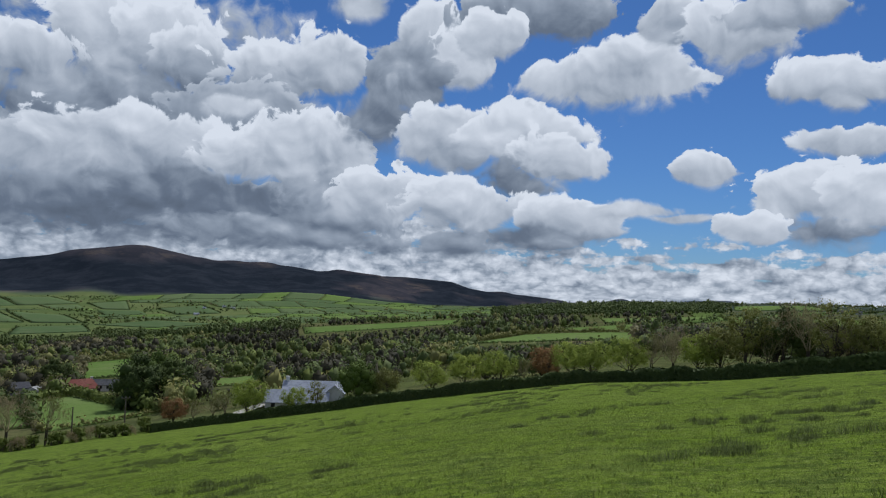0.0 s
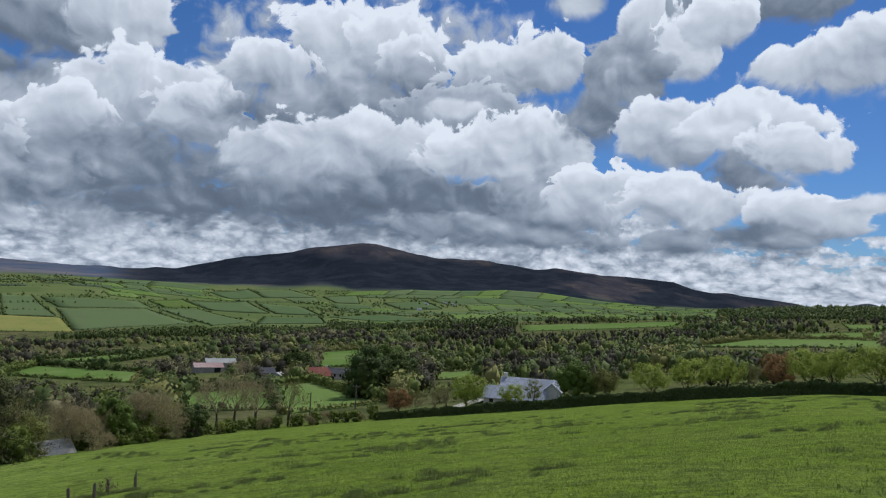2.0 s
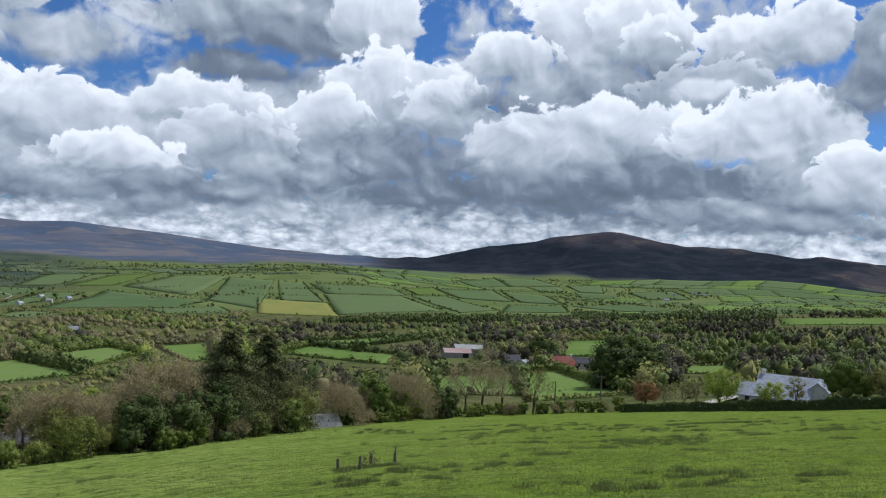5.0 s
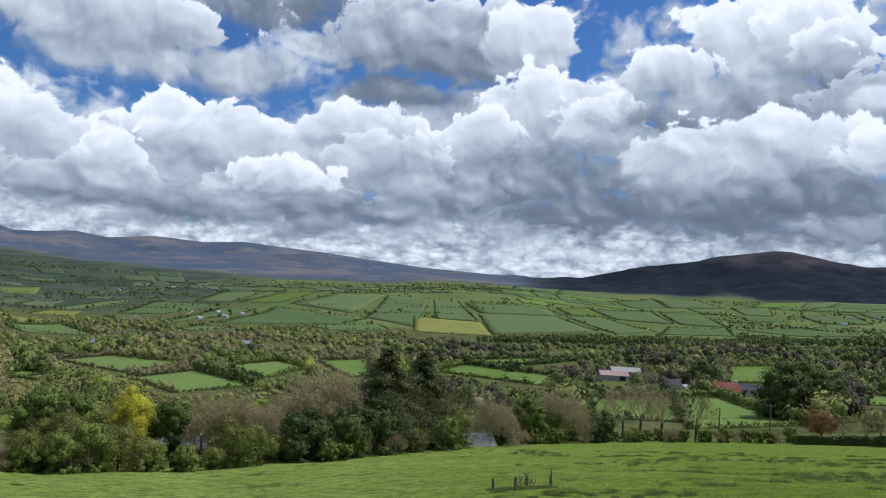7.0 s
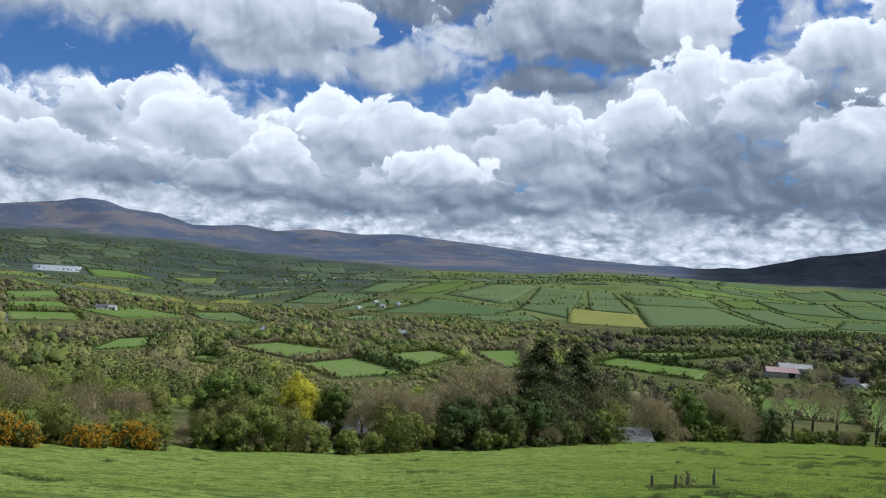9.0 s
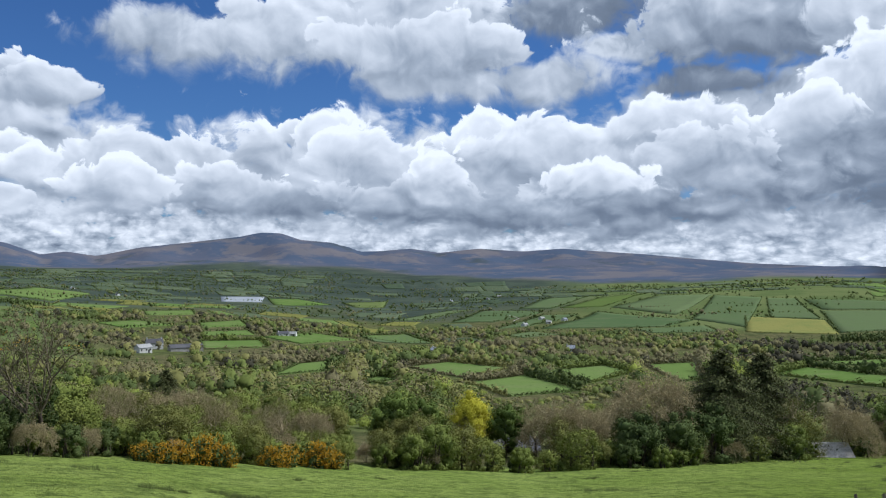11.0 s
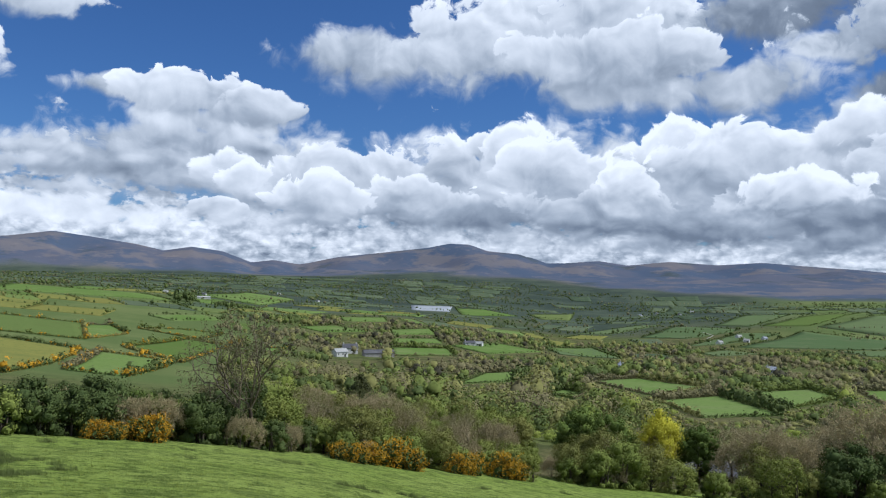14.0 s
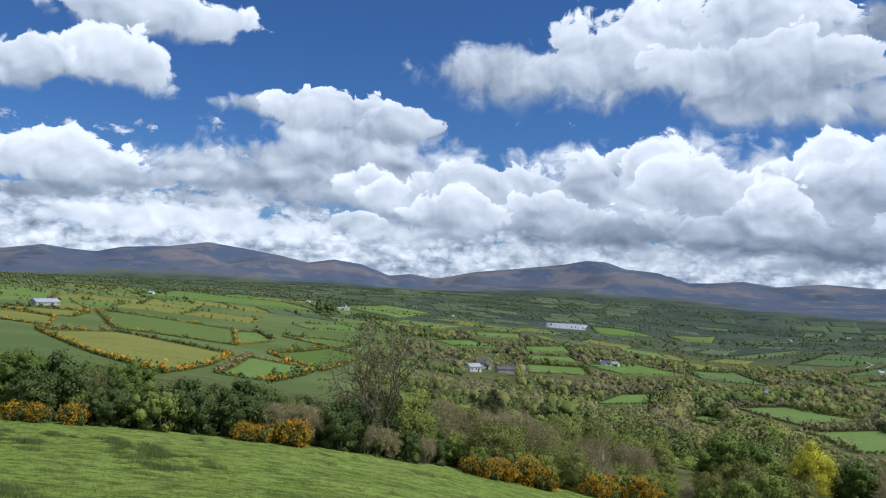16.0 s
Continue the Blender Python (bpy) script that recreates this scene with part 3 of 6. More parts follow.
LEAF_BUD = leafy("leaf_bud", (0.13, 0.12, 0.058), (0.23, 0.208, 0.105), 0.25)
# leafless wood darkened in colour to stand for cloud shadow
LEAF_SHADED = leafy("leaf_shaded", (0.038, 0.038, 0.025), (0.092, 0.085, 0.053), 0.2)
LEAF_TWIG = leafy("twig_tips", (0.28, 0.235, 0.125), (0.44, 0.37, 0.205), 0.3)
NEEDLE = leafy("needle", (0.06, 0.072, 0.028), (0.14, 0.148, 0.055), 0.15)
LEAF_SPRING = leafy("leaf_spring", (0.115, 0.142, 0.03), (0.31, 0.34, 0.082), 0.22)
GORSE_FLOWER = leafy("gorse_flower", (0.45, 0.24, 0.018), (0.66, 0.40, 0.04), 0.3)
RUSH = leafy("rush", (0.085, 0.115, 0.034), (0.175, 0.215, 0.068), 0.5)
BLADE = leafy("grass_blade", (0.11, 0.16, 0.025), (0.28, 0.33, 0.07), 0.5)


# ---- mesh helpers ----
def quads(name, v, f, material):
    """A mesh from numpy arrays of places and four-cornered faces."""
    v, f = np.asarray(v, np.float32), np.asarray(f, np.int32)
    me = bpy.data.meshes.new(name)
    me.vertices.add(len(v))
    me.vertices.foreach_set("co", v.ravel())
    me.loops.add(f.size)
    me.loops.foreach_set("vertex_index", f.ravel())
    me.polygons.add(len(f))
    me.polygons.foreach_set("loop_start", np.arange(0, f.size, 4, dtype=np.int32))
    me.polygons.foreach_set("loop_total", np.full(len(f), 4, np.int32))
    me.materials.append(material)
    me.update(calc_edges=True)
    me.validate()
    return me


def face_out(me, normals):
    """Leaves shade as the crown they make, each turned partly its own way."""
    normals = np.asarray(normals, np.float32)
    normals = normals / np.maximum(np.linalg.norm(normals, axis=1, keepdims=True), 1e-6)
    me.attributes.new("custom_normal", "FLOAT_VECTOR", "POINT").data.foreach_set("vector", normals.ravel())
    return me


def child(name, me, parent, label="", kind=""):
    ob = new(name, me)
    ob.parent = parent
    return tagged(ob, label, kind=kind)


def part(name, bm, material, parent, label=""):
    """Links a bmesh as one mesh object under a thing or a part."""
    me = bpy.data.meshes.new(name)
    bm.to_mesh(me)
    bm.free()
    me.materials.append(material)
    ob = new(name, me)
    ob.parent = parent
    return tagged(ob, label)


def leaves(rng, at, size, tall=1.0, droop=0.0, out=None):
    """One four-cornered leaf clump at every place, turned at random, or facing about the way out. Returns places and faces."""
    n = len(at)
    size = np.broadcast_to(size, n)[:, None]
    a = rng.normal(size=(n, 3))
    b = rng.normal(size=(n, 3))
    if out is not None:
        face = out / np.maximum(np.linalg.norm(out, axis=1, keepdims=True), 1e-6) + rng.normal(0, 0.38, (n, 3))
        face /= np.linalg.norm(face, axis=1, keepdims=True)
        a -= face * (a * face).sum(1, keepdims=True)
        b = np.cross(face, a)
    a /= np.linalg.norm(a, axis=1, keepdims=True)
    b[:, 2] -= droop
    b -= a * (a * b).sum(1, keepdims=True)
    b /= np.linalg.norm(b, axis=1, keepdims=True)
    a, b = a * size * 0.5, b * size * 0.5 * tall
    skew = rng.uniform(0.55, 1.0, (n, 4, 1))
    v = np.stack([at - a * skew[:, 0], at - b * skew[:, 1], at + a * skew[:, 2], at + b * skew[:, 3]], 1).reshape(-1, 3)
    return v, np.arange(4 * n).reshape(n, 4)


def tubes(paths, sides=5):
    """Tapered tubes along paths of (place, radius). Returns places and faces."""
    vs, fs, base = [], [], 0
    for path in paths:
        pts = np.array([p for p, _ in path], float)
        rad = np.array([r for _, r in path], float)
        way = np.gradient(pts, axis=0)
        way /= np.maximum(np.linalg.norm(way, axis=1, keepdims=True), 1e-9)
        ref = np.where(np.abs(way[:, 2:3]) > 0.9, np.array([[1.0, 0, 0]]), np.array([[0, 0, 1.0]]))
        u = np.cross(way, ref)
        u /= np.linalg.norm(u, axis=1, keepdims=True)
        w = np.cross(way, u)
        ang = np.arange(sides) / sides * 2 * np.pi
        ring = pts[:, None] + rad[:, None, None] * (u[:, None] * np.cos(ang)[None, :, None] + w[:, None] * np.sin(ang)[None, :, None])
        vs.append(ring.reshape(-1, 3))
        for i in range(len(pts) - 1):
            for j in range(sides):
                k = (j + 1) % sides
                fs.append((base + i * sides + j, base + i * sides + k, base + (i + 1) * sides + k, base + (i + 1) * sides + j))
        base += len(pts) * sides
    return np.concatenate(vs), np.array(fs)


# ---- the ground ----
def make_ground():
    front = np.arange(-45, 135, 0.3)
    az = np.concatenate([front, np.arange(135, 315, 3.0)])
    r = np.concatenate([[0.01, 1.0], np.exp(np.linspace(np.log(2.0), np.log(4950), 330))])
    A, D = np.meshgrid(az, r, indexing="ij")
    Z = height(np.mod(A + 90, 360) - 90, D)
    X, Y = -D * np.sin(np.radians(A)), D * np.cos(np.radians(A))
    na, nr = A.shape
    v = np.stack([X, Y, Z], -1).reshape(-1, 3)
    i, j = np.meshgrid(np.arange(na), np.arange(nr - 1), indexing="ij")
    i2 = (i + 1) % na
    f = np.stack([i * nr + j, i * nr + j + 1, i2 * nr + j + 1, i2 * nr + j], -1).reshape(-1, 4)
    me = quads("ground", v, f, LAND)
    me.polygons.foreach_set("use_smooth", np.ones(len(f), bool))
    B = np.mod(A + 90, 360) - 90
    edge = reach_at(B)
    pasture = 1 - smooth(D, edge + 4, edge + 9)
    wavy = 120 * lumps(X, Y, 420, 11) + 60 * lumps(X, Y, 130, 12)
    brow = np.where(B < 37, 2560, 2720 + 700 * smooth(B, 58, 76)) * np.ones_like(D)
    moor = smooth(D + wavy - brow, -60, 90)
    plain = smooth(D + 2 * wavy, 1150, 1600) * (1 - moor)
    tops = Z - (30 + 30 * lumps(X, Y, 250, 13) + 12 * lumps(X, Y, 70, 15))
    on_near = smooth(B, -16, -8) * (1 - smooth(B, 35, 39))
    # dark lower flank: conifers, plus cloud shadow painted up to a wavy line
    forest_shade = on_near * smooth(lumps(X, Y, 170, 17) + 0.5 * lumps(X, Y, 60, 18) + 0.35 + 1.1 * smooth(B, 3, 12), -0.1, 0.25) * smooth(D + 1.6 * wavy + 130 * np.sin(np.radians(B * 9)), 2500, 2560) * (1 - smooth(tops, 55, 75))
    for name, value in (("pasture", pasture), ("moor", moor), ("forest_shade", forest_shade), ("plain", plain), ("pale", smooth(B, 20, 62)), ("brown_hill", on_near * moor), ("slope", smooth(B, -7, -3) * (1 - smooth(B, 54, 60)) * smooth(D, 1060, 1130) * (1 - moor) + smooth(B, 86, 95) * smooth(D, 170, 260) * (1 - plain) * (1 - moor))):
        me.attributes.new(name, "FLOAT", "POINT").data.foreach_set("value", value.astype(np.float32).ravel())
    return tagged(new("ground", me), "grassy hillside falling to a wooded valley with brown hills beyond", "ground", kind="structure")


make_ground()


# ---- fields ----
PARCELS = []   # corners of every field, to keep trees out of them


def drape(corners, material, label):
    """A field laid over the ground between four corners (x, y)."""
    c = np.array(corners, float)
    n = 12 if np.hypot(*c.mean(0)) < 1400 else 6
    s = np.concatenate([[0.0], np.linspace(0, 1, n + 1), [1.0]])   # the outermost rows hang down as a bank
    S, T = np.meshgrid(s, s, indexing="ij")
    p = (c[0] * ((1 - S) * (1 - T))[..., None] + c[1] * (S * (1 - T))[..., None] + c[2] * (S * T)[..., None] + c[3] * ((1 - S) * T)[..., None])
    x, y = p[..., 0], p[..., 1]
    z = ground(x, y) + 0.2 + 0.0003 * np.hypot(x, y)
    for side in (z[0], z[-1], z[1:-1, 0], z[1:-1, -1]):
        side -= 0.9
    m = n + 3
    i, j = np.meshgrid(np.arange(m - 1), np.arange(m - 1), indexing="ij")
    f = np.stack([i * m + j, i * m + j + 1, (i + 1) * m + j + 1, (i + 1) * m + j], -1).reshape(-1, 4)
    me = quads("field", np.stack([x, y, z], -1).reshape(-1, 3), f, material)
    PARCELS.append(c)
    return tagged(new("field", me), label, "field", "valley fields", "structure")


FILM = mottled("crop_film", (0.27, 0.29, 0.31), (0.34, 0.36, 0.38), (0.20, 0.22, 0.23), 4.0, 0.9, 0.2, 0.05)
# corners of the fields (x, y), from the near hedge outwards
NEAR_1_FIELDS = [[(-296, 140), (-344, 195), (-240, 159), (-230, 124)], [(-446, 172), (-476, 213), (-405, 221), (-333, 157)],
    [(-375, 231), (-397, 279), (-338, 255), (-273, 185)], [(-387, 301), (-388, 343), (-280, 250), (-263, 223)],
    [(-338, 109), (-367, 127), (-330, 126), (-297, 107)], [(-289, 300), (-322, 359), (-232, 324), (-195, 266)],
    [(-350, 394), (-350, 479), (-315, 482), (-298, 389)], [(-213, 480), (-191, 507), (-152, 398), (-167, 374)],
    [(-148, 225), (-133, 260), (-96, 192), (-118, 182)], [(-133, 260), (-130, 287), (-75, 216), (-88, 178)],
    [(-96, 341), (-78, 344), (-64, 295), (-84, 298)], [(-388, 80), (-479, 116), (-516, 154), (-418, 117)]]
NEAR_2_FIELDS = [[(-330, 107), (-367, 128), (-334, 127), (-312, 105)], [(-767, 151), (-872, 224), (-808, 259), (-693, 172)],
    [(-909, 293), (-965, 369), (-817, 345), (-777, 297)], [(-681, 83), (-720, 140), (-643, 131), (-602, 75)],
    [(16, 498), (60, 589), (139, 577), (104, 430)], [(102, 706), (191, 793), (156, 646), (105, 638)],
    [(-166, 962), (23, 1008), (14, 927), (-139, 818)]]
SLOPE_1_FIELDS = [[(-900, 288), (-961, 372), (-754, 321), (-795, 272)], [(-1127, 511), (-1351, 677), (-1210, 724), (-1074, 556)],
    [(-1322, 739), (-1541, 938), (-1485, 1017), (-1266, 776)], [(-1213, 868), (-1311, 1056), (-1232, 1123), (-1003, 841)],
    [(-910, 541), (-1147, 795), (-909, 794), (-862, 704)], [(-924, 804), (-1214, 1112), (-1107, 1126), (-800, 785)],
    [(-945, 495), (-1163, 696), (-1132, 745), (-959, 553)], [(-855, 638), (-843, 755), (-789, 726), (-803, 638)],
    [(-832, 449), (-871, 503), (-810, 506), (-783, 444)], [(-1272, 458), (-1429, 653), (-1408, 681), (-1253, 516)],
    [(-1088, 1118), (-1041, 1136), (-804, 924), (-862, 892)], [(-885, 1017), (-817, 1141), (-625, 981), (-686, 820)]]
SLOPE_2_FIELDS = [[(-1018, 1131), (-900, 1232), (-821, 1163), (-898, 1037)], [(-811, 1166), (-780, 1234), (-584, 1073), (-596, 982)],
    [(-908, 1393), (-886, 1592), (-665, 1279), (-767, 1250)], [(-856, 1578), (-731, 1549), (-572, 1281), (-651, 1274)],
    [(-1184, 2145), (-1067, 2185), (-880, 1944), (-965, 1822)], [(-1141, 1853), (-1189, 2142), (-973, 1829), (-965, 1648)],
    [(-622, 1178), (-544, 1219), (-468, 1074), (-559, 1039)], [(-868, 1961), (-818, 2075), (-697, 1793), (-756, 1785)],
    [(-535, 1238), (-489, 1375), (-343, 1250), (-413, 1163)], [(-657, 1844), (-584, 1956), (-460, 1672), (-543, 1643)]]
DRY_FIELDS = [[(-1270, 797), (-1393, 968), (-1413, 1107), (-1233, 866)], [(-908, 1273), (-919, 1396), (-800, 1277), (-826, 1203)]]
YELLOW_FIELDS = [[(-898, 881), (-790, 916), (-676, 808), (-763, 749)]]
WEST_FIELDS = [[(-380, -184), (-433, -168), (-386, -93), (-206, -67)], [(-543, -302), (-509, -235), (-420, -197), (-434, -241)]]
PALE_FIELDS = [[(-638, -262), (-633, -153), (-478, -113), (-469, -181)], [(-446, -88), (-580, -73), (-557, -43), (-372, -48)],
    [(-641, -116), (-665, -89), (-664, -55), (-595, -64)], [(-1742, 518), (-1864, 673), (-1626, 579), (-1613, 511)]]
WESTG_FIELDS = [[(-623, -148), (-642, -135), (-580, -111), (-481, -115)], [(-252, -66), (-387, -86), (-373, -51), (-249, -48)],
    [(-1028, -380), (-1390, -444), (-1294, -236), (-1146, -165)], [(-798, -135), (-871, -95), (-840, -62), (-761, -109)],
    [(-1467, -173), (-1902, -109), (-1722, 1), (-1324, -52)], [(-846, 6), (-903, 43), (-868, 80), (-799, 29)],
    [(-916, 110), (-996, 168), (-915, 162), (-852, 106)], [(-793, 98), (-845, 150), (-790, 147), (-748, 93)],
    [(-1141, 66), (-1214, 136), (-1113, 129), (-1021, 63)], [(-1773, 359), (-1813, 430), (-1669, 473), (-1592, 336)]]
FILM_FIELDS = [[(-1799, 262), (-1832, 364), (-1677, 328), (-1637, 240)]]
FIELD_KINDS = (
    (NEAR_1_FIELDS + NEAR_2_FIELDS, PASTURE, "bright green pasture field bounded by dark hedgerows"),
    (SLOPE_1_FIELDS + SLOPE_2_FIELDS, SLOPE, "green field on the far slope between thin hedgerows"),
    (DRY_FIELDS, MEADOW, "dull olive field on the far slope"),
    (YELLOW_FIELDS, STUBBLE, "yellowish field on the far slope"),
    (WEST_FIELDS, OLIVE, "olive hillside field edged with flowering gorse"),
    (PALE_FIELDS, MEADOW, "pale green meadow edged with flowering gorse"),
    (WESTG_FIELDS, PASTURE, "green field on the western hillside"),
    (FILM_FIELDS, FILM, "pale field under white crop film on the plain"))
PALE_LABEL = "pale green meadow on the far slope between hedgerows"
for places, material, label in FIELD_KINDS:
    for corners in places:
        drape(corners, material, label)
drape([(540, 1487), (700, 1560), (640, 1330), (454, 1250)], PASTURE, "green field beside the far wood")
drape([(237, 806), (557, 1205), (701, 1270), (256, 796)], PASTURE, "long green field beside the far wood")
OWN_FIELDS = len(PARCELS)
FILM_PLOT = OWN_FIELDS - 3


def polar(az, r):
    return -r * math.sin(radians(az)), r * math.cos(radians(az))


def patchwork(az0, az1, r0, r1, width, ratio, share, materials, rng, skew):
    """Small fields side by side over a far slope; skew: degrees by which the cross hedges lean."""
    rows, r = [r0], r0
    while r < r1:
        r *= ratio * rng.uniform(0.96, 1.05)
        rows.append(r)

    def bank(i, az):
        return rows[i] * (1 + 0.022 * math.sin(az * 0.23 + i * 0.5) + 0.010 * math.sin(az * 0.7 + i * 1.3))

    for i in range(len(rows) - 1):
        az = az0 - rng.uniform(0, width)
        skew = skew * (1 if rng.random() < 0.7 else -1)
        lean = rng.uniform(0.3, 1.0) * skew
        while az < az1:
            step = width * rng.uniform(0.6, 1.5)
            turn = rng.uniform(0.3, 1.0) * skew
            corners = [polar(a, bank(j, a)) for a, j in ((az, i), (az + step, i), (az + step + turn, i + 1), (az + lean, i + 1))]
            mid = np.mean(corners, axis=0)
            corners = [tuple(mid + (np.array(c) - mid) * 0.996) for c in corners]
            own = PARCELS[:OWN_FIELDS]
            if rng.random() < share and not any(inside(p[0], p[1], c) for c in own for p in corners + [mid]) and not any(inside(*p, np.array(corners)) for c in own for p in [*c, c.mean(0)]):
                drape(corners, materials[rng.integers(len(materials))], PALE_LABEL)
            az, lean = az + step, turn


def inside(x, y, c):
    """Is (x, y) within the four corners c?"""
    x, y = np.asarray(x, float), np.asarray(y, float)
    hit = np.zeros(x.shape, bool)
    for (x0, y0), (x1, y1) in zip(c, np.roll(c, -1, 0)):
        cross = (y0 > y) != (y1 > y)
        hit ^= cross & (x < (x1 - x0) * (y - y0) / (y1 - y0 + 1e-12) + x0)
    return hit


rng = np.random.default_rng(4)
# fields dulled and blued, so that distance haze sits in the paint
HAZY_FARMLAND = field_material("hazy_farmland", (0.055, 0.078, 0.048), (0.11, 0.135, 0.078), (0.085, 0.104, 0.066))
patchwork(-4, 37, 1120, 2480, 2.6, 1.06, 1.0, (SLOPE, SLOPE, PASTURE), rng, -0.9)
patchwork(61, 92, 780, 1500, 2.2, 1.07, 0.5, (PASTURE, HAZY_FARMLAND, HAZY_FARMLAND, OLIVE), rng, 1.5)
patchwork(92, 117, 900, 1500, 2.4, 1.07, 0.65, (PASTURE, HAZY_FARMLAND, MEADOW, OLIVE), rng, 1.5)
patchwork(76, 117, 1520, 3100, 1.7, 1.035, 0.45, (HAZY_FARMLAND,), rng, 0.35)
patchwork(94, 117, 520, 900, 4.0, 1.13, 0.8, (OLIVE, PASTURE, MEADOW), rng, 1.2)
patchwork(60, 76, 1520, 2600, 1.7, 1.035, 0.32, (HAZY_FARMLAND,), rng, 0.35)
patchwork(38, 60, 1800, 2500, 1.7, 1.035, 0.42, (HAZY_FARMLAND,), rng, 0.35)
patchwork(-30, -14, 700, 1650, 3.5, 1.2, 0.7, (PASTURE, MEADOW), rng, 1.0)


# ---- woods and hedgerows, too many to count ----
class Heap:
    """Collects leaf clumps and makes one mesh of them."""

    def __init__(self):
        self.v, self.f, self.t, self.out, self.n = [], [], [], [], 0

    def take(self, v, f, tone=0.3, out=None):
        self.v.append(v)
        if out is not None:
            self.out.append(out)
        self.t.append(np.broadcast_to(np.asarray(tone, np.float32), len(v)))
        self.f.append(f + self.n)
        self.n += len(v)

    def link(self, name, material, label, category):
        me = quads(name, np.concatenate(self.v), np.concatenate(self.f), material)
        me.attributes.new("tone", "FLOAT", "POINT").data.foreach_set("value", np.concatenate(self.t).astype(np.float32))
        if self.out:
            face_out(me, np.concatenate(self.out))
        return tagged(new(name, me), label, category, kind="stuff")


def crowns(rng, x, y, h, count, heap, wide=0.38, size=0.16, low=0.15, tall=1.0, heart_size=0.6, fine=True, up=0.15):
    """Many small crowns: leaf clumps in an uneven egg over each place."""
    n = len(x)
    z = ground(x, y)
    d = rng.normal(size=(n, count, 3))
    d /= np.linalg.norm(d, axis=2, keepdims=True)
    d *= rng.uniform(0.6, 1.0, (n, count, 1)) ** 0.6
    lobes = 1 + 0.30 * np.sin(d[..., 0:1] * 5 + rng.uniform(0, 6, (n, 1, 1))) * np.cos(d[..., 2:3] * 4 + rng.uniform(0, 6, (n, 1, 1)))
    d = d * lobes * rng.uniform(0.8, 1.2, (n, 1, 3))
    hh = h[:, None]
    px = x[:, None] + d[..., 0] * hh * wide
    py = y[:, None] + d[..., 1] * hh * wide
    pz = z[:, None] + hh * (low + (1 - low) * (0.5 + 0.5 * d[..., 2]))
    at = np.stack([px, py, pz], -1).reshape(-1, 3)
    s = (hh * size * rng.uniform(0.6, 1.3, (n, count))).ravel()
    # a leafy heart, so that no light falls through the crown
    bands, sides = (4, 7) if fine else (2, 5)
    la, lo = np.meshgrid(np.linspace(-1.35, 1.35, bands + 1), np.arange(sides) / sides * 2 * np.pi, indexing="ij")
    ball = np.stack([np.cos(la) * np.cos(lo), np.cos(la) * np.sin(lo), np.sin(la)], -1).reshape(-1, 3)
    bulge = heart_size * (1 + 0.25 * rng.normal(size=(n, len(ball), 1)))
    heart = ball[None] * bulge * np.stack([h * wide, h * wide, h * (1 - low) * 0.5], 1)[:, None]
    heart += np.stack([x, y, z + h * (low + (1 - low) * 0.5)], 1)[:, None]
    i, j = np.meshgrid(np.arange(bands), np.arange(sides), indexing="ij")
    f = np.stack([i * sides + j, i * sides + (j + 1) % sides, (i + 1) * sides + (j + 1) % sides, (i + 1) * sides + j], -1).reshape(-1, 4)
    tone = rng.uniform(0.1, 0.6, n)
    # hearts a little darker than their leaves: inner shade set in the tone
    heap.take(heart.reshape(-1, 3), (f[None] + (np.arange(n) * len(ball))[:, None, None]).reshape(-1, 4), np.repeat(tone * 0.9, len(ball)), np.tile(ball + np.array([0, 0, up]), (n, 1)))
    out = (d * np.array([1, 1, 0.8]) + np.array([0, 0, up])).reshape(-1, 3)
    heap.take(*leaves(rng, at, s, tall, 0.0, out), np.repeat(tone, count * 4), np.repeat(out + rng.normal(0, 0.12, out.shape), 4, axis=0))


def scatter(rng, az0, az1, r0, r1, n):
    az = rng.uniform(az0, az1, n)
    r = np.sqrt(rng.uniform(r0 ** 2, r1 ** 2, n))
    return -r * np.sin(np.radians(az)), r * np.cos(np.radians(az))


def clearing(az, r, half):
    """Open ground round a building and just before it."""
    return np.array([polar(az - half, r * 0.93), polar(az + half, r * 0.93), polar(az + half, r * 1.03), polar(az - half, r * 1.03)])


CLEARINGS = [clearing(*row) for row in ((23.8, 331, 0.8), (22.5, 338, 0.9), (27.0, 336, 0.8), (31.3, 392, 1.1), (9.3, 188, 2.2), (84.6, 590, 1.0), (86.4, 570, 0.8))]


def free(x, y, margin=1.0):
    """True where no field lies."""
    ok = np.ones(len(x), bool)
    for c in PARCELS + CLEARINGS:
        m = c.mean(0)
        ok &= ~inside(x, y, m + (c - m) * margin)
    return ok


def low_enough(x, y, h):
    """True where a tree that tall leaves the fields behind it open to view from the hilltop."""
    ok = np.ones(len(x), bool)
    r = np.hypot(x, y)
    top = (ground(x, y) + 1.15 * h - EYE) / r
    for k in (1.02, 1.05, 1.08, 1.12, 1.16, 1.21, 1.27, 1.34, 1.42, 1.52, 1.65):
        under = (ground(x * k, y * k) - EYE) / (r * k) < top
        for c in PARCELS[:OWN_FIELDS] + CLEARINGS:
            ok &= ~(under & inside(x * k, y * k, c.mean(0) + (c - c.mean(0)) * 1.06))
    return ok


HEAPS = {name: Heap() for name in ("bare", "shaded", "olive", "green", "dark", "fresh", "gorse")}


